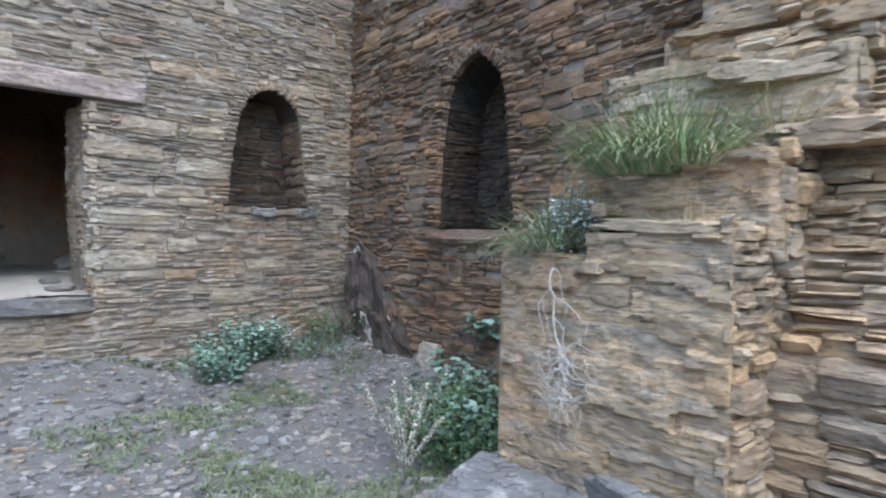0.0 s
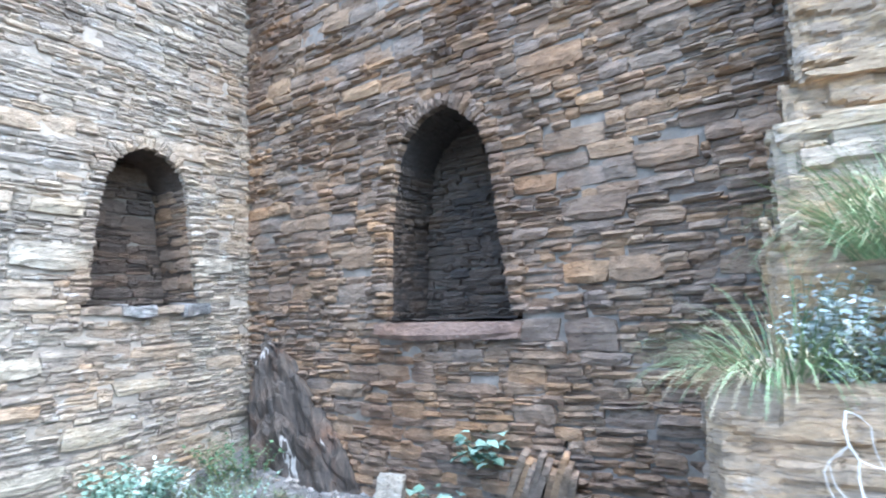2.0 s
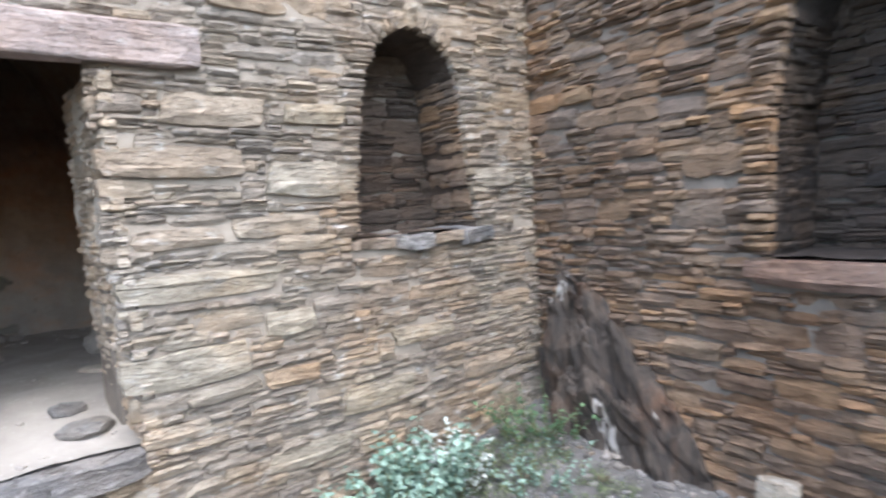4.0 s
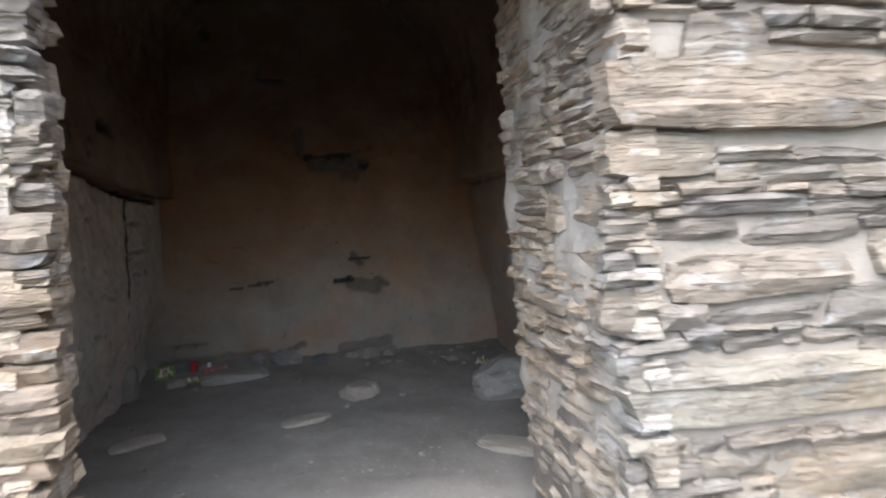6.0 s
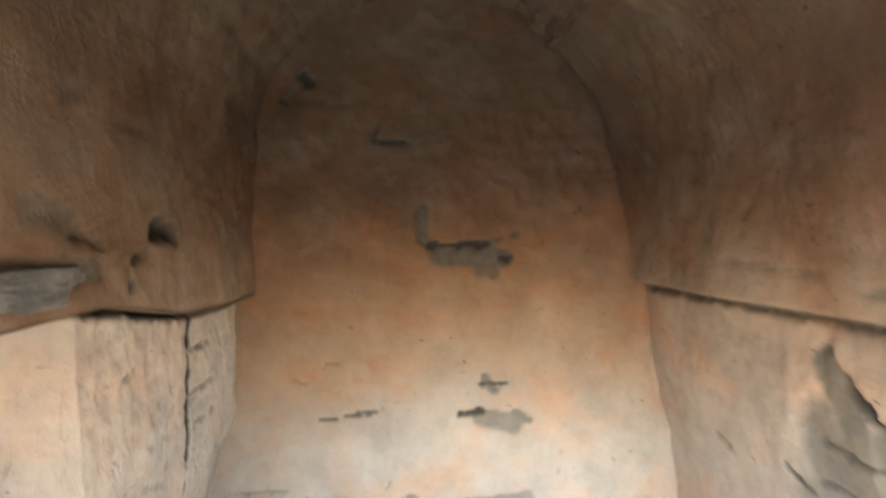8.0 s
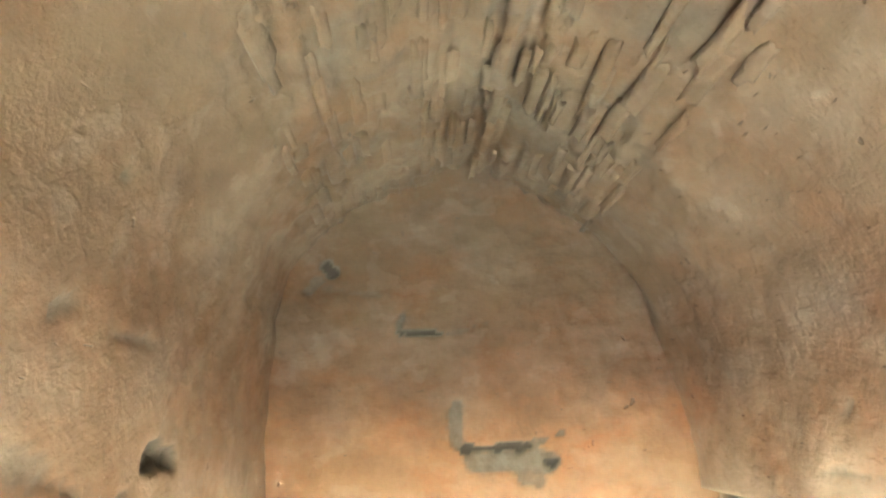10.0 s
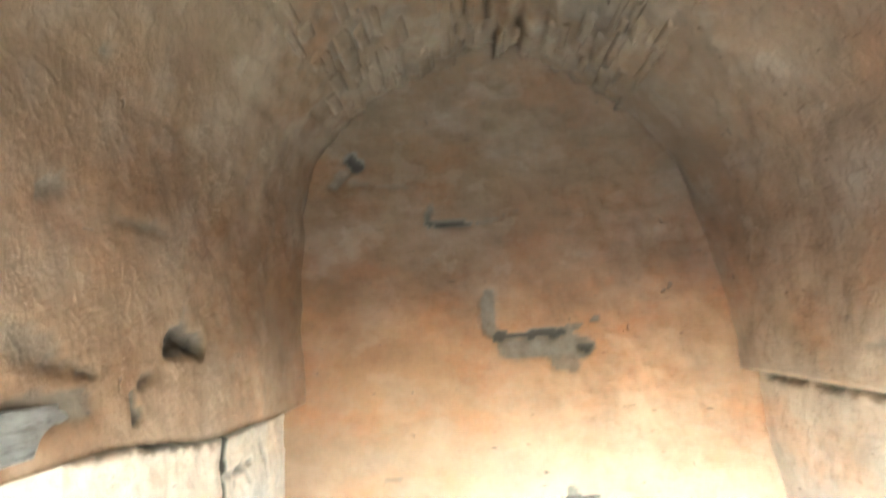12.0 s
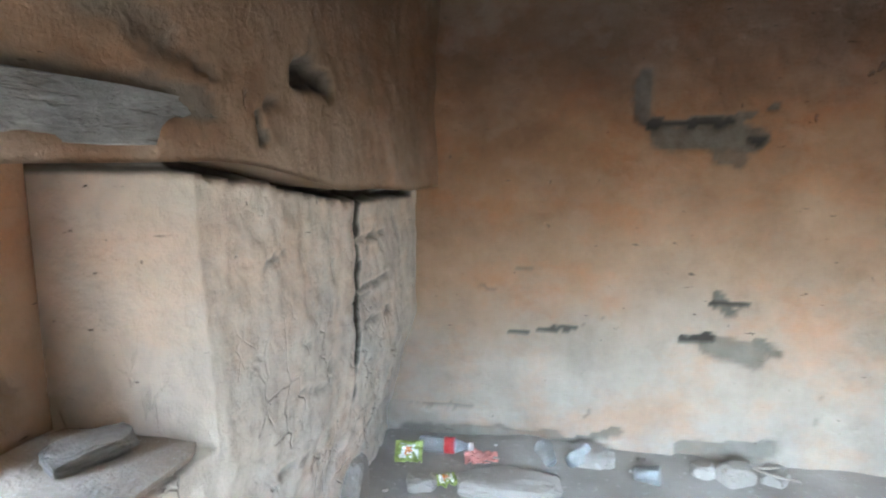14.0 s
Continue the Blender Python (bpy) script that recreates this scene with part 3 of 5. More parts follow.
BLOCKS = [(0.36, 0.93, 1.09, 1.28), (1.0, 1.30, 0.98, 1.08), (1.77, 2.22, 1.05, 1.16), (1.02, 1.29, 1.25, 1.38), (0.37, 1.13, 1.48, 1.62), (0.35, 0.98, 2.03, 2.20), (0.62, 1.1, 2.28, 2.43), (1.09, 1.6, 1.93, 2.13), (2.28, 2.75, 0.75, 0.88), (1.42, 1.89, 0.74, 0.90), (0.9, 1.35, 1.74, 1.86), (0.45, 0.85, 1.72, 1.82), (0.98, 1.45, 0.55, 0.68), (1.9, 2.4, 1.30, 1.40), (0.42, 0.72, 0.84, 0.95), (1.2, 1.55, 2.30, 2.42), (2.55, 2.9, 1.15, 1.27), (2.45, 2.8, 1.95, 2.08)]
LINTEL = (-0.82, 0.80, 2.52, 2.73)
SILL = (1.54, 2.54, 1.61, 1.70)
fixed = BLOCKS + [LINTEL, SILL]


def north_blocked(u, v):
    return in_door(u, v) or in_north_niche(u, v)


stones = courses(rng, -1.7, 3.0, 0.15, 4.6, north_blocked, 0.62, fixed, 0.9, 0.4)
lay(wall_north, stones, north_frame, M_NORTH, rng, (0.95, 1.6), 290, (0.035, 0.06), 0.03)
for a, b, c, d in BLOCKS:
    i = rng.randrange(len(STONES))
    ob = obj("block", stone_mesh(i, M_BLOCK), M_BLOCK, wall_north, "large pale dressed block")
    ob.matrix_world = north_frame((a + b) / 2, (c + d) / 2) @ Matrix.Diagonal((b - a - 0.008, d - c - 0.006, rng.uniform(0.055, 0.07), 1))


def slab(name, x0, x1, y0, y1, z0, z1, material, parent, label, seed=1, taper=0.0, amp=0.012):
    """A rough-edged stone slab."""
    bm = bmesh.new()
    bmesh.ops.create_cube(bm, size=1.0)
    bmesh.ops.bevel(bm, geom=bm.edges[:], offset=0.06, segments=1, affect="EDGES")
    bmesh.ops.subdivide_edges(bm, edges=bm.edges[:], cuts=3, use_grid_fill=True)
    for v in bm.verts:
        c = v.co
        p = Vector((x0 + (c.x + 0.5) * (x1 - x0), y0 + (c.y + 0.5) * (y1 - y0), z0 + (c.z + 0.5) * (z1 - z0)))
        p.z += taper * (p.x - x0)
        k = amp * fbm(p.x + seed * 7, p.y, p.z, 5.0, 3)
        v.co = p + Vector((k, amp * fbm(p.x, p.y + seed * 3, p.z, 6.0, 3), k * 0.8))
    me = bpy.data.meshes.new(name)
    bm.to_mesh(me)
    bm.free()
    return obj(name, me, material, parent, label)


slab("lintel", LINTEL[0], LINTEL[1], 5.46, 5.60, 2.53, 2.715, M_LINTEL, wall_north, "long pinkish stone lintel over the doorway", 2)
for k, (a, b, y, z, zt) in enumerate(((1.54, 1.83, 5.492, 1.625, 1.690), (1.82, 2.10, 5.475, 1.612, 1.697), (2.09, 2.34, 5.486, 1.63, 1.688), (2.33, 2.56, 5.468, 1.60, 1.702))):
    slab("niche_sill", a, b - 0.008, y, 5.9, z, zt, M_SLATE if k % 2 else M_NORTH, wall_north, "pale flaky slate sill under the niche", 3 + k, 0.0, 0.03)
slab("threshold", -0.68, 0.42, 5.47, 5.78, 0.74, 0.872, M_SLATE, wall_north, "worn pale slate threshold of the doorway", 9, 0.0, 0.03)


def niche_lining(name, sides, depth, place, parent, label):
    """The rough inner face of a niche: jambs, arched head and sill, running back into the wall."""
    left, right = sides
    z0, z1 = left[0][0], left[-1][0]
    path = [(np.interp(z, [p[0] for p in left], [p[1] for p in left]), z) for z in np.linspace(z0, z1, 40)]
    path += [(np.interp(z, [p[0] for p in right], [p[1] for p in right]), z) for z in np.linspace(z1, z0, 40)]
    path += [(u, z0) for u in np.linspace(path[-1][0], path[0][0], 14)[1:-1]]
    v, f, nd, cu = [], [], 14, (left[0][1] + right[0][1]) / 2
    for u, z in path:
        for k in range(nd):
            d = depth * k / (nd - 1)
            g = 1 - 0.03 * fbm(u, z, d, 3.0, 3) - 0.025 * fbm(u * 2, z * 12, d * 2, 1.0, 3)
            v.append(place(cu + (u - cu) * g * 1.0, (z0 + z1) / 2 + (z - (z0 + z1) / 2) * (1 - 0.012 * fbm(u, z, d, 6.0, 2)), -d))
    n = len(path)
    for i in range(n):
        j = (i + 1) % n
        f += [(i * nd + k, j * nd + k, j * nd + k + 1, i * nd + k + 1) for k in range(nd - 1)]
    return obj(name, mesh_of(name, v, f, True), M_NICHE, parent, label)


niche_lining("niche_lining", NICHE_N, 0.43, lambda u, v, d: (u, 5.545 - d, v), wall_north, "dark brown inner faces of the niche")


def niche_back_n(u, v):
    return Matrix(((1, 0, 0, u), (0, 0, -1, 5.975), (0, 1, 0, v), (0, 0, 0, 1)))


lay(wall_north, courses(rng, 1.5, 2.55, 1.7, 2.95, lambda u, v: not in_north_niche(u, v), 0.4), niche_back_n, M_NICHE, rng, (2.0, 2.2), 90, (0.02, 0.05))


def arch_ring(sides, frame_of, material, parent, rng, deep):
    """Thin slabs set round the head of a niche, following its curve."""
    left, right = sides
    zs = np.linspace(left[0][0] + 0.02, left[-1][0], 60)
    path = [(np.interp(z, [p[0] for p in left], [p[1] for p in left]), z) for z in zs]
    path += [(np.interp(z, [p[0] for p in right], [p[1] for p in right]), z) for z in zs[::-1]]
    lens = [0.0]
    for a, b in zip(path, path[1:]):
        lens.append(lens[-1] + math.hypot(b[0] - a[0], b[1] - a[1]))
    s, mid = 0.0, (left[0][1] + right[0][1]) / 2
    while s < lens[-1] - 0.03:
        wide = rng.uniform(0.028, 0.065)
        a, b = [Vector((np.interp(q, lens, [p[0] for p in path]), np.interp(q, lens, [p[1] for p in path]))) for q in (s, min(lens[-1], s + wide))]
        t = (b - a).normalized() if (b - a).length > 1e-4 else Vector((1, 0))
        out = Vector((-t.y, t.x))
        tall = rng.uniform(0.09, 0.16)
        c = (a + b) / 2 + out * (tall / 2 - rng.uniform(0.0, 0.012))
        upright = abs(t.y) > 0.8
        turn = 0.0 if upright else math.atan2(t.y, t.x)
        size = (tall, wide) if upright else (wide, tall)
        ob = obj("arch_stone", stone_mesh(rng.randrange(len(STONES)), material), material, parent)
        ob.matrix_world = frame_of(c.x, c.y) @ Matrix.Rotation(turn, 4, "Z") @ Matrix.Diagonal((size[0], size[1] - 0.004, deep * rng.uniform(0.9, 1.15), 1))
        s += wide


jamb_rng = random.Random(51)


def niche_jamb_n(u, v):
    x = np.interp(v, [p[0] for p in NICHE_N[1]], [p[1] for p in NICHE_N[1]])
    return Matrix(((0, 0, -1, x + 0.028), (-1, 0, 0, 5.955 - u), (0, 1, 0, v), (0, 0, 0, 1)))


lay(wall_north, courses(jamb_rng, 0.0, 0.41, 1.72, 2.6, lambda u, v: u > 0.41 or u < 0.0, 0.4, (), 1.0, 0.26), niche_jamb_n, M_EAST, jamb_rng, (0.2, 2.0), 120, (0.036, 0.05), 0.012)
arch_ring(NICHE_N, north_frame, M_NORTH, wall_north, rng, 0.062)


def jamb_e(u, v):
    x = np.interp(v, [0.85, 1.7, 2.52], [0.40, 0.34, 0.33])
    x -= 0.03 * (1 - u / 0.7)
    return Matrix(((0, 0, -1, x + 0.105), (-1, 0, 0, 6.2 - u), (0, 1, 0, v), (0, 0, 0, 1)))


def jamb_w(u, v):
    x = np.interp(v, [0.85, 2.52], [-0.60, -0.55])
    return Matrix(((0, 0, 1, x - 0.085), (1, 0, 0, 5.52 + u), (0, 1, 0, v), (0, 0, 0, 1)))


slab("jamb_core", 0.40, 0.52, 5.84, 6.19, 0.84, 2.5, M_MORTAR, wall_north, "", 12)
sheet(0.0, 0.66, 0.86, 2.5, 0.03, lambda u, v: True, rough_place(lambda u, v, d: (jamb_e(u, v)[0][3] - 0.044 - d, 6.2 - u, v), 0.02), 0.035, "jamb_mud", M_CLAY, parent=wall_north, label="pale clay smeared between the jamb stones")


def clear(u, v):
    return False


lay(wall_north, courses(rng, 0.0, 0.7, 0.86, 2.5, lambda u, v: u > 0.69 or u < 0.0, 0.6, (), 1.0, 0.24), jamb_e, M_JAMB, rng, (0.6, 1.8), 280, (0.058, 0.072), 0.014)
lay(wall_north, courses(rng, 0.0, 0.2, 0.86, 2.5, lambda u, v: u > 0.2 or u < 0.0, 0.35, (), 1.0, 0.2), jamb_w, M_JAMB, rng, (0.1, 1.8), 120, (0.036, 0.048), 0.012)

# ---- east wall with its taller niche ----
LEAN = 0.1


def east_place(u, v, d):
    return (3.05 - LEAN * u - d, 5.5 - u, v)


wall_east = sheet(-0.7, 5.9, -0.1, 4.9, 0.03, lambda u, v: not niche_cut(in_east_niche, u, v, 2.12, 1.51), rough_place(east_place, 0.012, 0.034), 0.5, "wall_east", M_MORTAR, kind="structure", label="brown stained schist rubble wall with arched niche", category="wall")
sheet(-0.7, 5.9, -0.1, 4.9, 0.2, lambda u, v: True, lambda u, v, d: east_place(u, v, d - 0.5), 0.3, "wall_east_core", M_MORTAR, kind="structure", label="rubble core behind the wall face", category="wall")


def east_frame(u, v, back=0.0):
    return Matrix(((-LEAN, 0, -1, 3.045 - LEAN * u + back), (-1, 0, LEAN, 5.5 - u), (0, 1, 0, v), (0, 0, 0, 1)))


E_SILL = (1.50, 2.72, 1.36, 1.51)
E_BLOCKS = [E_SILL, (1.15, 1.5, 1.9, 2.08), (2.62, 2.95, 1.36, 1.52), (2.98, 3.3, 1.3, 1.5), (1.0, 1.35, 0.95, 1.06), (2.1, 2.5, 1.0, 1.1), (2.9, 3.3, 2.5, 2.63), (0.75, 1.0, 2.05, 2.16), (3.0, 3.4, 2.05, 2.2), (3.45, 3.8, 2.3, 2.46), (2.75, 3.2, 3.0, 3.16), (1.2, 1.6, 3.2, 3.32)]
stones = courses(rng, 0.03, 4.6, 0.2, 4.8, in_east_niche, 0.46, E_BLOCKS, 1.0, 0.29)
lay(wall_east, stones, east_frame, M_EAST, rng, (2.1, 1.6), 290, (0.04, 0.08), 0.06)
for a, b, c, d in E_BLOCKS[1:]:
    ob = obj("block", stone_mesh(rng.randrange(len(STONES)), M_EAST), M_EAST, wall_east)
    ob.matrix_world = east_frame((a + b) / 2, (c + d) / 2) @ Matrix.Diagonal((b - a - 0.01, d - c - 0.008, rng.uniform(0.06, 0.085), 1))
ob = obj("niche_sill", mesh_of("niche_sill", *STONES[3]), M_SILL, wall_east, "thick reddish stone sill of the niche")
ob.matrix_world = east_frame((E_SILL[0] + E_SILL[1]) / 2, (E_SILL[2] + E_SILL[3]) / 2) @ Matrix.Diagonal((1.2, 0.14, 0.1, 1))
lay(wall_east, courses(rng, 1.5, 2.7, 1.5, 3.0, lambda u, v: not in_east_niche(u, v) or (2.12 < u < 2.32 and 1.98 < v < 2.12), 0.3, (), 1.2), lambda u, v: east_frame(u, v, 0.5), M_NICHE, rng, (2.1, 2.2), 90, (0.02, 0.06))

ob = obj("niche_hole", mesh_of("niche_hole", *STONES[5]), M_NICHE, wall_east, "dark brown hollow in the back of the niche")
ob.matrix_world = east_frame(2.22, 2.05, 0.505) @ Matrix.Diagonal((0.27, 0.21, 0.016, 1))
niche_lining("niche_lining", NICHE_E, 0.5, lambda u, v, d: (3.045 - LEAN * u - d, 5.5 - u, v), wall_east, "dark brown inner faces of the niche")



def niche_jamb_e(u, v):
    s = np.interp(v, [p[0] for p in NICHE_E[0]], [p[1] for p in NICHE_E[0]])
    return Matrix(((1, 0, 0, 3.055 - LEAN * s + u), (0, 0, -1, 5.5 - s + 0.028), (0, 1, 0, v), (0, 0, 0, 1)))


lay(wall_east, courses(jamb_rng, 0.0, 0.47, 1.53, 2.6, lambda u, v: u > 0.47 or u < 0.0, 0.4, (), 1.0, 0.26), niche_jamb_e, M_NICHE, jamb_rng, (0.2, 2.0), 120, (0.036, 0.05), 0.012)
arch_ring(NICHE_E, east_frame, M_EAST, wall_east, rng, 0.085)

# bedrock lump and tilted shale at the foot of the east wall
bed = tagged(new("bedrock"), "dark streaked bedrock rising from the wall foot", "rock")
rock = random.Random(31)
for k, (y, top, wide, lean) in enumerate(((5.36, 0.80, 0.34, 4), (5.2, 1.12, 0.34, 7), (5.04, 1.28, 0.32, 9), (4.9, 1.17, 0.34, 12), (4.74, 1.02, 0.36, 14), (4.58, 0.80, 0.34, 17), (4.44, 0.62, 0.36, 20), (4.98, 0.72, 0.46, 12), (4.7, 0.56, 0.5, 16))):
    bm = bmesh.new()
    bmesh.ops.create_cube(bm, size=1.0)
    bmesh.ops.bevel(bm, geom=bm.edges[:], offset=0.12, segments=1, affect="EDGES")
    bmesh.ops.subdivide_edges(bm, edges=bm.edges[:], cuts=5, use_grid_fill=True)
    high, thick = top + 0.1, rock.uniform(0.2, 0.28) + (0.1 if k > 6 else 0.0)
    for v in bm.verts:
        c = v.co
        h = c.z + 0.5
        p = Vector((c.x * thick * (1 - 0.35 * h), c.y * wide * 1.3 * (1 - 0.4 * h ** 1.5), h * high))
        p.x += 0.07 * fbm(p.y * 2 + k, p.z * 1.6, k * 3.0, 2.4, 4)
        p.y += 0.04 * fbm(p.x * 3, p.z, k * 5.0, 2.5, 3)
        p.z += 0.10 * h * fbm(p.x * 2, p.y * 3, k * 7.0, 3.0, 3)
        v.co = p
    me = bpy.data.meshes.new("rock_fold")
    bm.to_mesh(me)
    bm.free()
    fold = obj("rock_fold", me, M_BEDROCK, bed)
    fold.matrix_world = pose(2.98 - 0.1 * (5.5 - y) + (0.0 if k > 6 else 0.055), y - 0.1, -0.02, -lean, -4, rock.uniform(-12, 12))
for k in range(9):
    s = slab("tilted_shale", -0.05, 0.05, -0.02, 0.02, 0.0, 0.62 - 0.05 * (k % 3), M_EAST, None, "", k)
    tagged(s, "thin tilted shale slab leaning on the wall", "rock", "tilted shale slabs")
    s.matrix_world = pose(2.66 - 0.012 * k, 3.02 - 0.055 * k, ground_height(2.66, 2.9) - 0.05, 24 - k, -14, 8)

# ---- broken cross wall beside the path ----
stub = tagged(new("wall_stub"), "broken stepped cross wall of ochre schist", "wall", "", "structure")


def mass(x0, x1, y0, y1, z0, z1):
    return slab("core", x0, x1, y0, y1, z0, z1, M_MORTAR, stub, "", 4, 0.0, 0.02)


TIERS = [(1.10, 2.7, 1.07, 1.53, -0.1, 1.33), (1.10, 2.7, 0.52, 1.07, -0.1, 1.44), (1.32, 2.7, 0.45, 1.36, 1.3, 1.74), (1.62, 2.7, 0.3, 1.33, 1.6, 2.13), (2.08, 2.75, 0.2, 1.3, 2.0, 2.44), (2.4, 2.8, 0.1, 1.25, 2.3, 3.4)]
for a in TIERS:
    mass(*a)
for (x0, x1, y0, y1, z0, z1), low in zip(TIERS, (0.0, 0.0, 1.35, 1.68, 2.08, 2.4)):
    def west(u, v, x=x0, y=y1):
        return Matrix(((0, 0, -1, x + 0.01), (-1, 0, 0, y - u), (0, 1, 0, v), (0, 0, 0, 1)))

    def north(u, v, x=x1, y=y1):
        return Matrix(((-1, 0, 0, x - u), (0, 0, 1, y - 0.01), (0, 1, 0, v), (0, 0, 0, 1)))
    def face(u, v, d, x=x0, y=y1, n=y1 - y0):
        if d < 0:
            return (x - 0.03 - d, y - u, v)
        g = y - u
        w = v - 0.10 * g + 0.06 * fbm(g, v, 0.5, 1.6, 3)
        bed = math.floor(w / 0.055 + 0.7 * fbm(g, w * 4, 3.0, 1.2, 2))
        slip = math.floor(g / 0.34 + 0.4 * math.sin(bed * 2.4))
        out = 0.034 + 0.030 * fbm(bed * 3.7, slip * 1.9 + g * 0.5, 0.5, 1.0, 3) + 0.012 * fbm(g, v, 0.5, 9.0, 4)
        edge = 1.0 if y < 1.2 and x < 1.2 else smooth(0.0, 0.05, min(u, n - u) if x > 1.2 else u)
        return (x - 0.02 - out * edge, g, v)
    sheet(0.0, y1 - y0, low, z1, 0.014, lambda u, v: True, face, 0.06, "rock_face", M_ROCK, parent=stub, label="bedded ochre rock face with split ledges")

    def buried(u, v, n=y1 - y0, x=x0):
        return u > n or u < 0.01 or fbm(u, v * 2, x * 3, 2.2, 2) < 0.05
    lay(stub, courses(rng, 0.02, y1 - y0, low, z1, buried, 0.4, (), 1.2, 0.6), west, M_STUB, rng, (0.3, 1.0), 110, (0.052, 0.066))
    lay(stub, courses(rng, 0.3, x1 - x0, low, z1, lambda u, v, n=x1 - x0: u > n - 0.01, 0.6, (), 0.8), north, M_STUB, rng, (x1 - x0, 1.0), 25, (0.02, 0.04))
for (x0, x1, y0, y1, z0, z1), low in zip(TIERS[1:], (0.0, 1.35, 1.68, 2.08, 2.4)):
    def south(u, v, x=x0, y=y0):
        return Matrix(((1, 0, 0, x + u), (0, 0, -1, y + 0.015), (0, 1, 0, v), (0, 0, 0, 1)))
    lay(stub, courses(rng, 0.0, 0.8, low, z1, lambda u, v: u < -0.03, 0.5, (), 0.9, 0.25), south, M_STUB, rng, (0.1, 1.2), 60, (0.03, 0.07), 0.04)
mass(1.5, 2.7, -2.2, 0.5, -0.1, 1.3)
mass(1.95, 2.7, -2.2, 0.5, 1.2, 3.6)


def rubble_face(u, v):
    back = 0.36 * max(0.0, v - 1.1)
    return Matrix(((0, 0, -1, 1.42 + back), (-1, 0, 0, 0.56 - u), (0, 1, 0, v), (0, 0, 0, 1)))


sheet(-0.02, 1.5, 0.0, 3.4, 0.03, lambda u, v: True, rough_place(lambda u, v, d: (1.42 + 0.36 * max(0.0, v - 1.1) - 0.05 - d, 0.56 - u, v), 0.03), 0.1, "rubble_bed", M_ROCK, parent=stub, label="earth and rock packed behind the rubble")
lay(stub, courses(rng, 0.0, 1.5, 0.0, 3.4, clear, 0.35, (), 1.1, 0.22), rubble_face, M_STUB, rng, (0.3, 1.2), 150, (0.06, 0.11), 0.06)
for k, (x, y, z, sx, sy, sz, r) in enumerate([(1.22, 0.80, 1.47, 0.34, 0.58, 0.05, 4), (1.25, 1.32, 1.345, 0.4, 0.5, 0.05, -3), (1.45, 1.0, 1.76, 0.36, 0.6, 0.06, 6), (1.78, 1.0, 2.15, 0.5, 0.62, 0.07, -5), (1.72, 0.62, 2.08, 0.46, 0.5, 0.09, 12), (2.22, 0.9, 2.46, 0.5, 0.7, 0.08, 4), (1.55, 0.35, 1.8, 0.4, 0.42, 0.1, -8), (1.95, 0.35, 2.3, 0.5, 0.4, 0.1, 9)]):
    s = boulder("capstone", (sx, sy, sz), M_STUB, rng, "flat ochre slab lying on the broken wall", "stone", 1.0, 4, None, "capstones", 0.3)
    s.matrix_world = pose(x, y, z, 2, -3, r)

for k, (x, y, z, sx, sy, sz, r) in enumerate([(0.98, 1.28, 0.36, 0.80, 0.62, 0.17, 14), (1.25, 0.85, 0.45, 0.55, 0.5, 0.2, -20), (0.72, 1.5, 0.2, 0.45, 0.4, 0.22, 30), (0.95, 0.75, 0.2, 0.6, 0.6, 0.3, 5)]):
    s = boulder("fallen_slab", (sx, sy, sz), M_SLATE, rng, "pale blue-grey slab fallen at the foot of the broken wall", "stone", 1.0, 4, None, "fallen slabs", 0.3)
    s.matrix_world = pose(x, y, z, 3, -4, r)

# ---- vaulted chamber ----


def floor_height(x, y):
    return 1.0 - 0.12 * (1 - smooth(5.6, 6.5, y)) + 0.012 * fbm(x, y, 0, 2.2, 3) + 0.006 * fbm(x, y, 1, 9.0, 2) + 0.05 * smooth(8.2, 8.6, y) * (0.5 + 0.5 * fbm(x, y, 4, 3.0, 2))


fx, fy = np.arange(-1.75, 1.55, 0.03), np.arange(5.57, 8.75, 0.03)
fv = [(x, y, floor_height(x, y)) for x in fx for y in fy]
ff = [(i * len(fy) + j, (i + 1) * len(fy) + j, (i + 1) * len(fy) + j + 1, i * len(fy) + j + 1) for i in range(len(fx) - 1) for j in range(len(fy) - 1)]
obj("floor", mesh_of("floor", fv, ff, True), M_FLOOR, kind="structure", label="dusty grey-brown earth floor", category="floor")


def seg_dist(u, v, s):
    a, b, c, d = s[:4]
    l2 = (c - a) ** 2 + (d - b) ** 2
    k = 0 if l2 == 0 else min(1, max(0, ((u - a) * (c - a) + (v - b) * (d - b)) / l2))
    return math.hypot(u - a - k * (c - a), v - b - k * (d - b))


def window_gap(u, v):
    """The broken window at the back of the alcove, with a thin remnant beside a small gap."""
    jag = 0.02 * fbm(u, v, 0, 18, 2)
    gap = ((u - 7.0) / 0.028) ** 2 + ((v - 1.735) / 0.05) ** 2 < 1 + 0.5 * fbm(u, v, 0, 40, 2)
    return gap or (6.52 < u < 6.80 + jag and 1.68 < v < 1.98 + jag)


def dents(u, v, marks):
    """Depth and bareness of the spots where plaster has come away; bareness above 1 paints shade into the mark."""
    depth = bare_shade = 0.0
    wob = 0.014 * fbm(u, v, 9.0, 14.0, 4)
    for s in marks:
        k = 1 - smooth(s[4] * 0.75, s[4] * 1.1, seg_dist(u, v, s) + wob)
        if k > 0:
            depth, bare_shade = max(depth, k * s[5] * 0.5), max(bare_shade, k * s[6])
    return depth, bare_shade


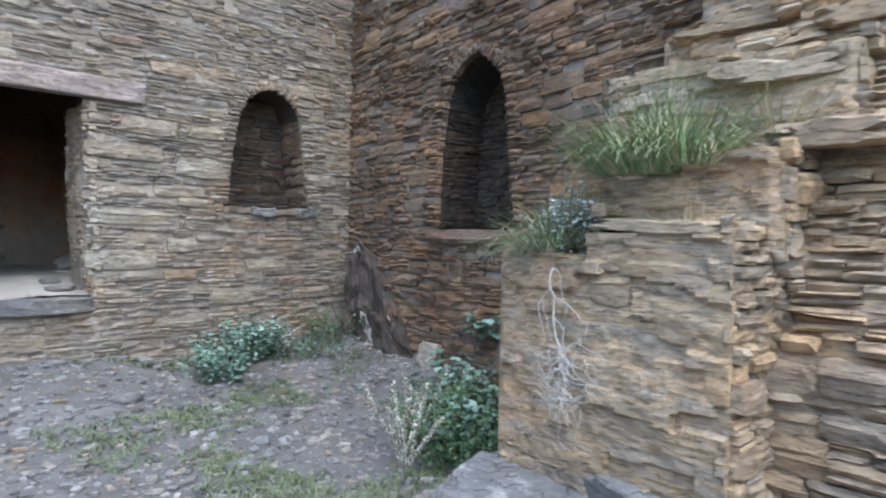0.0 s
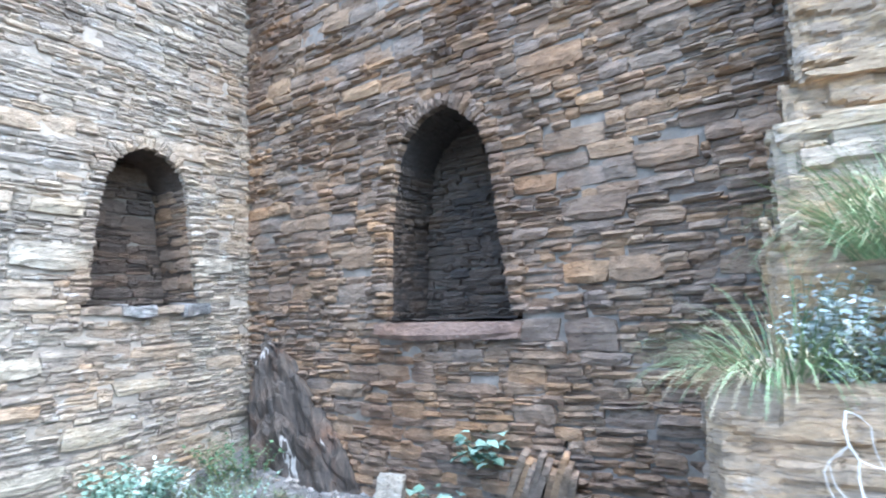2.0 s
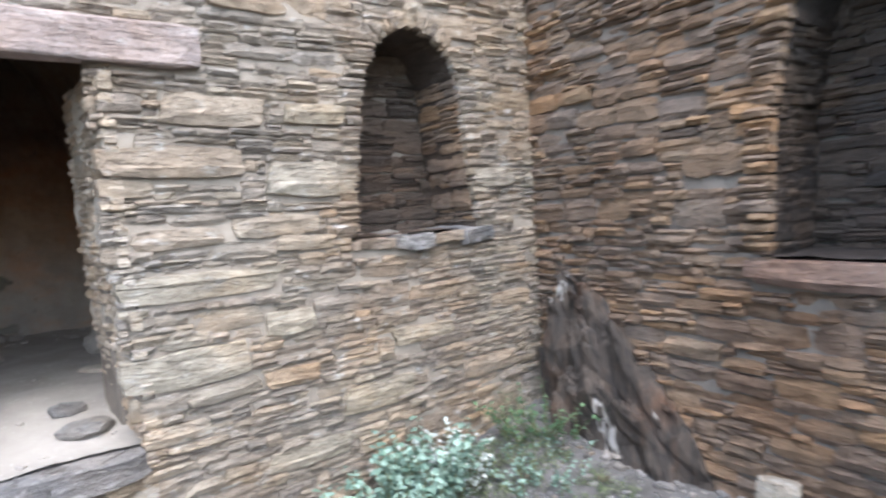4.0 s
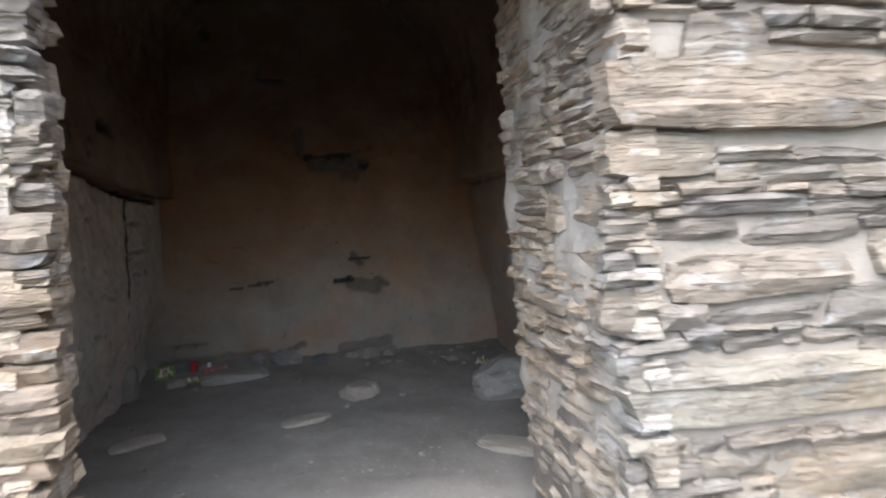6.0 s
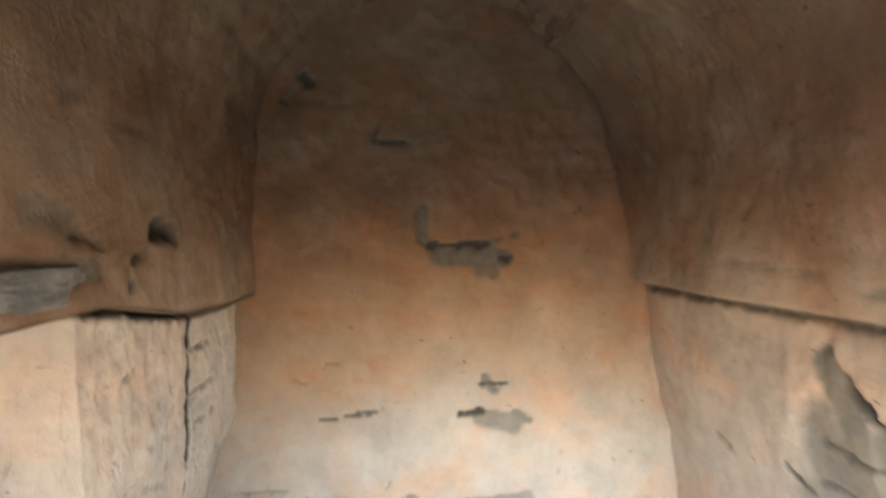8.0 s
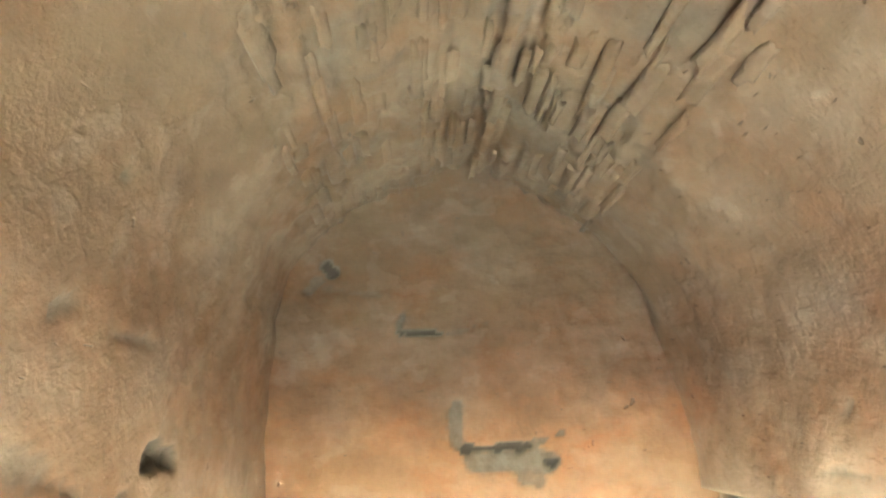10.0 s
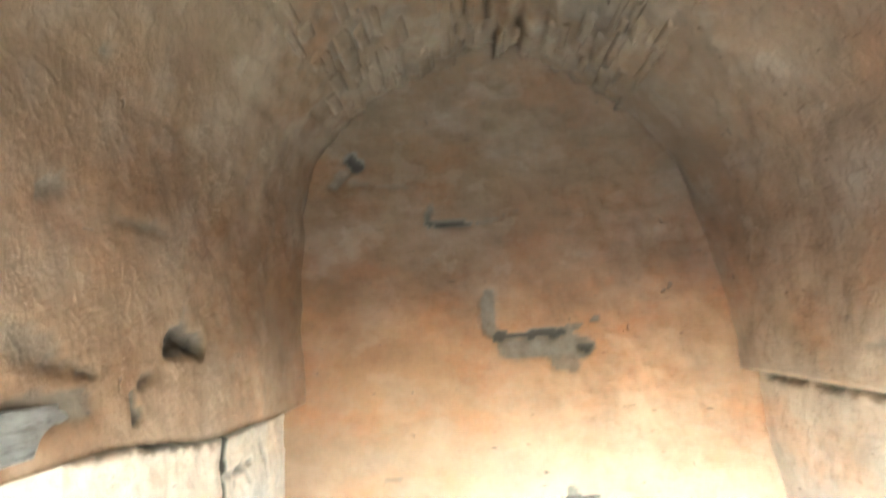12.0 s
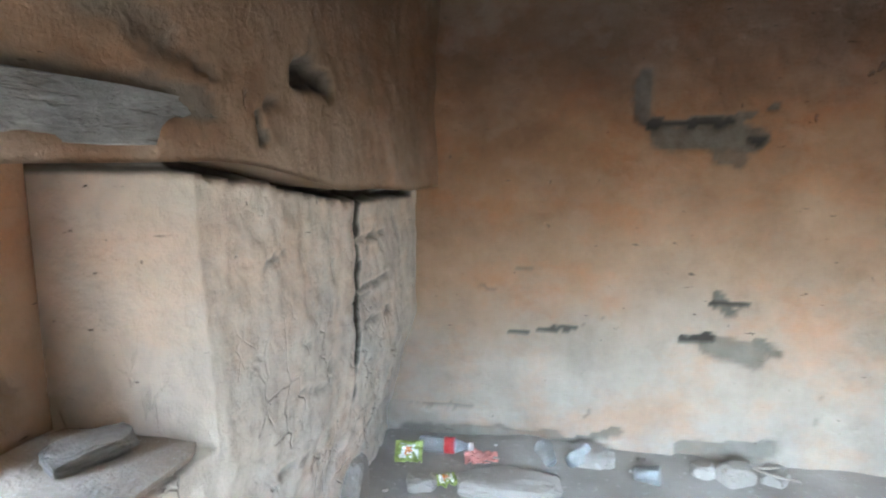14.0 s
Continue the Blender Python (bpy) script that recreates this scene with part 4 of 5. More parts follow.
def skin(name, u0, u1, v0, v1, step, solid, place, thick, marks, amp, label, grain=2.5, material=M_PLASTER):
    def put(u, v, d):
        if d < 0:
            return place(u, v, d)
        dep, _ = dents(u, v, marks)
        return place(u, v, amp * fbm(u, v, 0.3, grain, 5) + 0.3 * amp * fbm(u, v, 5.0, 16.0, 3) - dep)
    ob = sheet(u0, u1, v0, v1, step, solid, put, thick, name, material, kind="structure", label=label, category="wall")
    me = ob.data
    me.polygons.foreach_set("use_smooth", [True] * len(me.polygons))
    return ob


def set_bare_shade(ob, flat, marks):
    at = ob.data.attributes.new("bare_shade", "FLOAT", "POINT")
    at.data.foreach_set("value", [dents(*flat(v.co), marks)[1] for v in ob.data.vertices])


# a last value above 1 paints the gouge's shadow line over the bare clay
BACK = [(-0.29, 2.47, -0.29, 2.32, 0.035, 0.03, 1), (-0.27, 2.30, 0.0, 2.30, 0.014, 0.05, 2.2), (0.0, 2.30, 0.15, 2.35, 0.010, 0.02, 1), (-0.22, 2.25, 0.08, 2.24, 0.05, 0.02, 1), (0.08, 2.24, 0.11, 2.23, 0.02, 0.05, 2), (-0.02, 2.18, 0.04, 2.17, 0.035, 0.012, 0.8),
        (-0.52, 2.86, -0.53, 2.80, 0.02, 0.03, 1), (-0.53, 2.79, -0.32, 2.78, 0.012, 0.03, 1.8), (-0.32, 2.78, -0.14, 2.82, 0.008, 0.015, 0.5), (-0.84, 3.09, -0.82, 3.07, 0.032, 0.05, 2), (-0.92, 2.98, -0.88, 3.03, 0.02, 0.03, 0.8), (-0.85, 2.99, -0.6, 2.95, 0.015, 0.012, 0.5),
        (0.0, 1.66, 0.04, 1.60, 0.025, 0.05, 1), (-0.03, 1.63, 0.1, 1.63, 0.010, 0.03, 1.9), (-0.13, 1.49, -0.02, 1.50, 0.018, 0.05, 2), (-0.02, 1.47, 0.13, 1.44, 0.05, 0.015, 0.8), (0.15, 1.5, 0.2, 1.45, 0.02, 0.03, 0.9), (-0.78, 1.48, -0.52, 1.52, 0.009, 0.03, 1.5), (-0.52, 1.52, -0.42, 1.56, 0.006, 0.02, 0.5),
        (-1.2, 1.16, -0.95, 1.15, 0.010, 0.04, 0.7), (-1.2, 1.02, -0.6, 1.04, 0.05, 0.035, 0.6), (-0.6, 1.03, -0.35, 1.10, 0.02, 0.04, 0.8), (-0.1, 1.05, 0.2, 1.08, 0.04, 0.04, 0.7), (0.5, 2.41, 0.52, 2.41, 0.01, -0.004, 0), (-0.75, 1.75, -0.7, 1.75, 0.008, 0.02, 0.6), (-0.5, 1.1, -0.46, 1.18, 0.006, 0.02, 0.6), (0.35, 1.2, 0.36, 1.3, 0.006, 0.02, 0.5), (-0.9, 1.68, -0.85, 1.66, 0.007, 0.02, 0.5)]
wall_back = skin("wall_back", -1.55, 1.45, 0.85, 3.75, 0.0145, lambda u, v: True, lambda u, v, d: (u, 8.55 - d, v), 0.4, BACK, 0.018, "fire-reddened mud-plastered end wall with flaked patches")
set_bare_shade(wall_back, lambda c: (c.x, c.z), BACK)

# groove and ledge gap get their shadow painted by last values above 1
LEFT = [(7.90, 2.10, 7.91, 1.85, 0.024, 0.03, 3), (7.905, 1.85, 7.87, 1.6, 0.018, 0.03, 3), (7.87, 1.6, 7.85, 1.42, 0.011, 0.02, 2.0), (7.83, 1.33, 7.78, 1.22, 0.012, 0.03, 0.4),
        (6.3, 2.185, 7.05, 2.185, 0.02, 0.12, 1.8), (7.05, 2.185, 7.4, 2.15, 0.02, 0.14, 1.8), (7.4, 2.15, 7.72, 2.095, 0.022, 0.14, 1.8), (7.72, 2.09, 8.1, 2.075, 0.022, 0.16, 1.8), (8.1, 2.07, 8.5, 2.055, 0.016, 0.12, 1.8),
        (7.9, 1.93, 8.15, 1.94, 0.008, 0.04, 0.7), (7.92, 1.78, 8.2, 1.785, 0.007, 0.03, 0.7), (7.92, 1.66, 8.2, 1.67, 0.007, 0.03, 0.7), (8.25, 1.98, 8.32, 1.9, 0.014, 0.04, 0.8), (8.3, 1.9, 8.33, 1.8, 0.008, 0.03, 0.7),
        (7.7, 1.9, 7.73, 1.78, 0.008, 0.025, 0.6), (7.68, 1.78, 7.6, 1.72, 0.007, 0.02, 0.6), (7.45, 1.62, 7.6, 1.58, 0.008, 0.02, 0.5), (7.35, 1.45, 7.5, 1.43, 0.008, 0.02, 0.5), (7.6, 1.4, 7.68, 1.3, 0.010, 0.025, 0.5), (7.3, 1.95, 7.42, 1.97, 0.006, 0.02, 0.6), (7.55, 1.05, 7.75, 1.15, 0.012, 0.04, 0.4), (7.75, 1.15, 7.78, 1.3, 0.02, 0.03, 0.3), (7.3, 1.3, 7.35, 1.42, 0.008, 0.02, 0.4), (7.45, 1.75, 7.5, 1.72, 0.006, 0.02, 0.5), (7.6, 1.6, 7.66, 1.64, 0.008, 0.02, 0.3), (8.05, 1.95, 8.12, 1.88, 0.010, 0.03, 0.6), (7.85, 1.9, 8.0, 1.9, 0.006, 0.02, 0.6), (7.85, 1.74, 8.0, 1.75, 0.006, 0.02, 0.6), (7.85, 1.66, 8.05, 1.66, 0.006, 0.02, 0.6)]


def left_place(u, v, d):
    if d < -0.3:
        return (-1.52, u, v)
    return (-1.155 - 0.008 * smooth(7.835, 7.86, u) * smooth(1.2, 1.5, v) - 0.10 * (1 - smooth(1.0, 1.6, v)) - 0.05 * smooth(7.9, 8.5, u) * (1 - smooth(1.2, 1.6, v)) + d + 0.016 * (1 - smooth(1.3, 1.75, v)) * fbm(u, v, 3.0, 7.0, 4), u, v)


def alcove(u, v):
    return 6.30 < u < 7.09 and 1.655 < v < 2.21


wall_left = skin("wall_left", 6.15, 8.62, 0.85, 2.3, 0.011, lambda u, v: not alcove(u, v), left_place, 0.38, LEFT, 0.02, "pale mud-plastered side wall with a deep alcove", 2.5, M_PALE)
set_bare_shade(wall_left, lambda c: (c.y, c.z), LEFT)
skin("alcove_back", 6.15, 8.62, 0.85, 2.3, 0.02, lambda u, v: not window_gap(u, v), lambda u, v, d: (-1.525 + d if d > -0.1 else -1.68, u, v), 0.15, [], 0.02, "brown plastered back of the alcove with a small gap")

RIGHT = [(6.3, 2.09, 8.5, 2.09, 0.013, 0.06, 0.8), (7.31, 1.96, 7.24, 1.82, 0.06, 0.025, 1), (7.28, 1.7, 7.27, 1.6, 0.19, 0.028, 0.85), (7.3, 1.42, 7.25, 1.3, 0.27, 0.03, 0.8), (7.35, 1.1, 7.1, 1.0, 0.40, 0.03, 0.75), (7.22, 1.92, 7.15, 1.86, 0.03, 0.08, 1.9), (7.12, 1.8, 7.1, 1.62, 0.05, 0.09, 1.1), (7.06, 1.55, 6.96, 1.44, 0.07, 0.11, 1.2), (6.93, 1.35, 6.86, 1.05, 0.10, 0.14, 1.3), (7.38, 1.72, 7.1, 1.70, 0.010, 0.06, 1.6), (7.4, 1.58, 7.12, 1.6, 0.009, 0.06, 1.6), (7.42, 1.46, 7.2, 1.43, 0.014, 0.08, 2), (7.2, 1.43, 6.98, 1.47, 0.012, 0.08, 2), (7.5, 1.25, 7.0, 1.22, 0.012, 0.06, 1.6), (7.55, 1.58, 7.45, 1.52, 0.010, 0.03, 1.6), (7.3, 1.2, 7.0, 1.22, 0.012, 0.06, 1.6), (7.9, 1.5, 8.0, 1.55, 0.012, 0.03, 0.6)]
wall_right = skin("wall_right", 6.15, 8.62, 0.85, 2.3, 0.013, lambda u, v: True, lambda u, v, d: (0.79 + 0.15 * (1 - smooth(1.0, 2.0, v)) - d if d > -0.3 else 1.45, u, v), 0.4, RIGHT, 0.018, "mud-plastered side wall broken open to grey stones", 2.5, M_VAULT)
set_bare_shade(wall_right, lambda c: (c.y, c.z), RIGHT)

# vault: profile from the left ledge over the crown to the right ledge
PROFILE = [(-1.08, 2.10), (-1.085, 2.35), (-1.085, 2.6), (-1.05, 2.85), (-0.98, 3.05), (-0.85, 3.22), (-0.68, 3.35), (-0.46, 3.44), (-0.24, 3.49), (-0.05, 3.45), (0.12, 3.35), (0.30, 3.21), (0.46, 3.03), (0.57, 2.85), (0.64, 2.65), (0.69, 2.4), (0.715, 2.2), (0.72, 2.10)]
VAULT_L = [(7.36, 2.37, 7.5, 2.35, 0.03, 0.07, 1.9), (7.42, 2.38, 7.46, 2.5, 0.014, 0.03, 0.8), (7.19, 2.18, 7.19, 2.26, 0.014, 0.03, 1.8), (7.2, 2.26, 7.27, 2.29, 0.008, 0.02, 0.7), (6.95, 2.36, 7.05, 2.31, 0.012, 0.03, 0.8), (7.05, 2.60, 7.35, 2.62, 0.010, 0.02, 0.6), (6.9, 2.62, 6.95, 2.65, 0.02, 0.02, 0.7), (6.8, 2.4, 6.95, 2.36, 0.03, 0.02, 0.6), (6.5, 2.25, 7.0, 2.24, 0.05, 0.008, 0.9), (7.0, 2.9, 7.02, 2.9, 0.012, 0.02, 0.8)]
VAULT_R = [(7.2, 2.22, 7.7, 2.25, 0.008, 0.02, 0.5), (6.9, 2.2, 7.1, 2.18, 0.01, 0.02, 0.6), (7.5, 2.45, 7.55, 2.4, 0.007, 0.02, 0.4)]
ps = [Vector((x, 0, z)) for x, z in PROFILE]
run = [0.0]
for a, b in zip(ps, ps[1:]):
    run.append(run[-1] + (b - a).length)
samples = np.arange(0, run[-1], 0.016)
px, pz = np.interp(samples, run, [p.x for p in ps]), np.interp(samples, run, [p.z for p in ps])
vy = np.arange(6.15, 8.62, 0.017)
vv, vf, bare_shade = [], [], []
for i, s in enumerate(samples):
    j = max(0, min(len(samples) - 2, i))
    t = Vector((px[j + 1] - px[j], 0, pz[j + 1] - pz[j])).normalized()
    n = Vector((t.z, 0, -t.x))
    crown = smooth(3.0, 3.32, pz[i])
    for y in vy:
        d = 0.020 * fbm(s, y, 0.5, 2.5, 5)
        d += crown * (0.016 * fbm(s * 22, y * 2.2, 2.0, 1.0, 4) + 0.012 * fbm(s * 2, y, 7.0, 11.0, 3))
        d -= 0.05 * smooth(8.42, 8.52, y) * smooth(2.75, 3.0, pz[i]) * (1 if px[i] > -0.3 else 0.3)
        if abs(px[i] + 0.24) < 0.16:
            d -= 0.035 * (1 if int((px[i] + 2) / 0.05) % 2 else 0.2)
        dep, br = dents(y, pz[i], VAULT_L if px[i] < -0.24 else VAULT_R)
        z = pz[i]
        if i < 14 and px[i] < 0:
            z += 0.08 * (1 - smooth(7.0, 7.7, y)) * (1 - i / 14) - 0.03 * smooth(7.7, 8.3, y) * (1 - i / 14)
        vv.append(Vector((px[i], y, z)) + n * (d - dep))
        bare_shade.append(max(br, 0.45 * crown * smooth(0.0, 0.5, fbm(s, y, 1.0, 4.0, 3))))
ny = len(vy)
vf = [(i * ny + j, i * ny + j + 1, (i + 1) * ny + j + 1, (i + 1) * ny + j) for i in range(len(samples) - 1) for j in range(ny - 1)]
for row, away in ((0, -0.3), (len(samples) - 1, 0.3)):
    k = len(vv)
    for j in range(ny):
        p = vv[row * ny + j]
        vv.append(Vector((p.x + away, p.y, p.z + 0.02)))
        bare_shade.append(0.3)
    vf += [(row * ny + j, row * ny + j + 1, k + j + 1, k + j) for j in range(ny - 1)]
srng = random.Random(77)
for _ in range(620):
    i = srng.randrange(len(samples) - 1)
    if srng.random() > smooth(3.1, 3.4, pz[i]):
        continue
    t = Vector((px[i + 1] - px[i], 0, pz[i + 1] - pz[i])).normalized()
    n, pts, k = Vector((t.z, 0, -t.x)), srng.choice(CHIPS), len(vv)
    y, wide, deep, proud = srng.uniform(6.3, 8.42), srng.uniform(0.022, 0.06), srng.uniform(0.08, 0.28), srng.uniform(0.010, 0.022)
    turn, dust = srng.uniform(-0.2, 0.2), srng.choice((0.0, 0.0, 0.1, 0.3))
    for a, b, c in pts[0]:
        a, b = a * math.cos(turn) - b * math.sin(turn), a * math.sin(turn) + b * math.cos(turn)
        vv.append(Vector((px[i], y, pz[i])) + t * a * wide + Vector((0, 1, 0)) * b * deep + n * (c * proud - 0.004))
        bare_shade.append(dust)
    vf += [tuple(j + k for j in f) for f in pts[1]]
vault = obj("ceiling", mesh_of("ceiling", vv, vf, True), M_VAULT, kind="structure", label="orange-brown barrel vault of mud and stone, shade painted toward the crown", category="ceiling")
at = vault.data.attributes.new("bare_shade", "FLOAT", "POINT")
at.data.foreach_set("value", bare_shade)
# unseen masses added round the vault so that no daylight leaks in
for name, x0, x1, z0, z1 in (("roof", -1.7, 1.5, 3.72, 4.3), ("roof_haunch_west", -1.7, -1.3, 2.32, 3.7), ("roof_haunch_east", 0.95, 1.5, 2.32, 3.7)):
    tagged(slab(name, x0, x1, 6.22, 8.95, z0, z1, M_MORTAR, None, "", 5), "unseen earth and rubble mass keeping light out above the vault", "roof", "", "structure")
slab("alcove_lintel", -1.5, -1.078, 6.34, 7.06, 2.2, 2.285, M_SLATE, wall_left, "greenish slate lintel over the alcove", 6)
slab("alcove_sill", -1.5, -1.165, 6.30, 7.085, 1.62, 1.664, M_CLAY, wall_left, "dusty pale sill of the alcove", 7)

# plain unseen walls, added to close the court behind the path and dim the sky light
for name, a in (("wall_south", (-6, 3, -6.4, -6.0)), ("wall_west", (-6.4, -6, -6.4, 6.2))):
    tagged(slab(name, *a[:2], a[2], a[3], -0.2, 2.6, M_NORTH, None, "", 8), "unseen plain rubble wall added to close the court", "wall", "", "structure")

# ---- things in the court ----
rng = random.Random(21)
chips_v, chips_f = [], []
for _ in range(7200):
    x, y = rng.uniform(-1.3, 3.0), rng.uniform(1.5, 5.45)
    if x > 1.0 and y < 1.7:
        continue
    s = 0.008 + 0.045 * rng.random() ** 3.5
    pts, faces = CHIPS[rng.randrange(len(CHIPS))]
    a = np.array(pose(x, y, ground_height(x, y) - 0.002, rng.uniform(-14, 14), rng.uniform(-14, 14), rng.uniform(0, 360)) @ Matrix.Diagonal((s * 1.6, s, s * 0.45, 1)))
    k = len(chips_v)
    chips_v += list(pts @ a[:3, :3].T + a[:3, 3])
    chips_f += [tuple(i + k for i in f) for f in faces]
obj("gravel", mesh_of("gravel", chips_v, chips_f), M_CHIP, kind="stuff", label="scattered blue-grey shale chips", category="gravel")

for x, y, s in ((-0.3, 5.36, 0.16), (0.12, 5.38, 0.17), (0.36, 5.36, 0.13), (0.6, 5.40, 0.16), (0.78, 5.38, 0.2), (0.95, 5.34, 0.12), (-0.6, 5.34, 0.2), (0.42, 4.55, 0.22), (1.9, 4.9, 0.12), (1.5, 3.9, 0.14), (2.2, 4.2, 0.1), (0.2, 4.0, 0.1), (1.0, 4.4, 0.11), (0.9, 3.4, 0.15), (0.6, 3.05, 0.2), (1.2, 5.0, 0.1)):
    b = boulder("flat_stone", (s, s * 0.7, s * 0.25), M_SLATE, rng, "small pale flat stone lying on the earth", "stone", 1.0, 3, None, "flat stones on the ground")
    b.matrix_world = pose(x, y, ground_height(x, y) + s * 0.05, rng.uniform(-6, 6), rng.uniform(-6, 6), rng.uniform(0, 180))
b = boulder("upright_stone", (0.14, 0.2, 0.26), M_BLOCK, rng, "pale pointed stone standing at the wall foot", "stone")
b.matrix_world = pose(2.74, 3.85, ground_height(2.74, 3.85) + 0.08, 5, 10, 20)

leafy_plant("nettle_clump", (1.72, 5.24, ground_height(1.72, 5.24)), 0.44, 0.55, 60, 0.06, M_NETTLE, rng, "blue-green leafy weed clump at the wall foot", per=16, radius=0.2)
leafy_plant("nettle_clump", (1.22, 4.86, ground_height(1.22, 4.86)), 0.30, 0.6, 44, 0.055, M_NETTLE, rng, "blue-green leafy weed clump on the stony earth", per=14, radius=0.2)
leafy_plant("nettle_clump", (1.42, 5.12, ground_height(1.42, 5.12)), 0.36, 0.6, 50, 0.055, M_NETTLE, rng, "blue-green leafy weed clump at the wall foot", per=14, radius=0.2)
leafy_plant("nettle_clump", (1.93, 5.26, ground_height(1.93, 5.26)), 0.36, 0.5, 36, 0.045, M_SILVER, rng, "pale silvery weed clump at the wall foot", per=16, radius=0.14)
leafy_plant("corner_weed", (2.62, 5.2, ground_height(2.62, 5.2)), 0.32, 0.8, 34, 0.04, M_LEAF, rng, "dark green weeds in the wall corner", per=12, radius=0.25)
leafy_plant("corner_weed", (2.35, 5.0, ground_height(2.35, 5.0)), 0.2, 0.9, 40, 0.035, M_NETTLE, rng, "small blue-green weeds in the wall corner", per=10, radius=0.28)
leafy_plant("round_leaf_weed", (2.66, 3.08, 0.62), 0.24, 0.8, 14, 0.1, M_NETTLE, rng, "bright round-leaved weed growing from the wall", per=3, lean=(-0.3, 0, 0), radius=0.05)
leafy_plant("round_leaf_weed", (2.55, 3.42, ground_height(2.55, 3.42)), 0.3, 0.6, 13, 0.1, M_NETTLE, rng, "bright round-leaved weed by the wall foot", per=4, radius=0.08)
leafy_plant("round_leaf_weed", (2.45, 2.95, ground_height(2.45, 2.95)), 0.3, 0.7, 14, 0.1, M_NETTLE, rng, "bright round-leaved weed by the wall foot", per=4, radius=0.08)
leafy_plant("silver_weed", (2.5, 3.2, ground_height(2.5, 3.2)), 0.24, 0.6, 14, 0.03, M_SILVER, rng, "thin silvery weed by the wall foot", per=14, radius=0.12)
leafy_plant("silver_weed", (2.35, 2.55, ground_height(2.35, 2.55)), 0.22, 0.7, 20, 0.03, M_SILVER, rng, "thin silvery weed by the wall foot", per=14, radius=0.16)
for x, y, h in ((1.8, 2.55, 0.42), (2.1, 2.75, 0.46)):
    leafy_plant("broad_leaf_weed", (x, y, ground_height(x, y)), h, 0.6, 30, 0.075, M_NETTLE, rng, "broad-leaved blue-green weed beside the broken wall", per=10, radius=0.2)
for x, y, h in ((2.0, 2.9, 0.42), (1.75, 2.6, 0.46), (2.05, 2.45, 0.4), (1.6, 2.3, 0.38), (2.3, 2.75, 0.36)):
    leafy_plant("green_bush", (x, y, ground_height(x, y)), h, 0.6, 40, 0.036, M_LEAF, rng, "feathery dark green bush beside the broken wall", "bush", 20, radius=0.2)


def dry_stalk(at, height, rng):
    top = tagged(new("dry_stalk"), "dry weed stalk with pale flower spikes", "plant")
    top.location = at
    sticks, buds = [], []
    for _ in range(6):
        a = rng.uniform(0, 6.28)
        d = Vector((math.cos(a) * 0.4, math.sin(a) * 0.4, 1)).normalized()
        p, pts = Vector((0, 0, -0.02)), []
        for i in range(9):
            pts.append(p.copy())
            d = (d + Vector((rng.uniform(-0.12, 0.12), rng.uniform(-0.12, 0.12), 0))).normalized()
            p = p + d * height / 8
        sticks.append(tube(pts, 0.003, 0.001, 4))
        for i in range(3, 9):
            for _ in range(16):
                w = rng.uniform(0, 6.28)
                buds.append(leaf(pts[i] - d * rng.uniform(0, height / 8), Vector((math.cos(w), math.sin(w), 0.8)), 0.022, 0.006, rng))
    obj("stem_growth", mesh_of("stem_growth", *gather(sticks)), M_STEM, top, kind="stuff")
    obj("flower_head", mesh_of("flower_head", *gather(buds)), M_SPIKE, top, kind="stuff")


for x, y, h in ((1.45, 2.65, 0.5), (1.28, 2.4, 0.42), (1.62, 2.75, 0.5)):
    dry_stalk((x, y, ground_height(x, y)), h, rng)

weeds = []
for _ in range(15000):
    x, y = rng.uniform(-0.2, 2.6), rng.uniform(1.5, 5.4)
    dens = smooth(0.0, 0.45, fbm(x, y, 8.0, 1.1, 3) + 0.55 * (1 - smooth(2.3, 3.5, y)) * smooth(0.1, 0.7, x) + 0.6 * smooth(4.8, 5.35, y) + 0.35 * smooth(1.9, 2.5, x) - 0.12)
    if rng.random() > dens or (x > 1.0 and y < 1.7):
        continue
    a = rng.uniform(0, 6.28)
    weeds.append(blade((x, y, ground_height(x, y) - 0.005), Vector((math.cos(a) * 0.7, math.sin(a) * 0.7, 1)), rng.uniform(0.04, 0.14), 0.0026, 0.5, rng))
    for _ in range(2):
        weeds.append(leaf((x + rng.uniform(-0.02, 0.02), y + rng.uniform(-0.02, 0.02), ground_height(x, y) + rng.uniform(0, 0.03)), Vector((math.cos(a), math.sin(a), 0.5)), rng.uniform(0.012, 0.03), 0.006, rng))
obj("low_weeds", mesh_of("low_weeds", *gather(weeds)), M_MOSS, kind="stuff", label="low yellow-green weeds and grass on the earth", category="grass")

# plants on the broken wall
grass_tuft((1.18, 1.36, 1.36), 420, 0.38, 1.2, rng, "green grass tuft on the low step of the wall", 0.22, (-0.4, 0.25, 0), 0.5, 0.0017, 0.13)
grass_tuft((1.27, 0.98, 1.68), 700, 0.45, 1.15, rng, "large green grass tuft on the wall ledge", 0.18, (-0.4, 0.1, 0.1), 0.5, 0.0017, 0.17)
grass_tuft((1.30, 0.80, 1.70), 420, 0.42, 1.2, rng, "green grass tuft on the wall ledge", 0.22, (-0.4, -0.1, 0.1), 0.5, 0.0017, 0.14)
grass_tuft((1.5, 0.55, 1.84), 60, 0.34, 1.2, rng, "dry straw grass on the wall ledge", 0.9, (-0.3, -0.2, 0), 0.2, 0.0018, 0.1)
grass_tuft((1.2, 0.75, 1.49), 26, 0.16, 1.0, rng, "sparse dry straw on the flat capstone", 1.0, (-0.3, 0, 0), 0.15, 0.0016, 0.12)
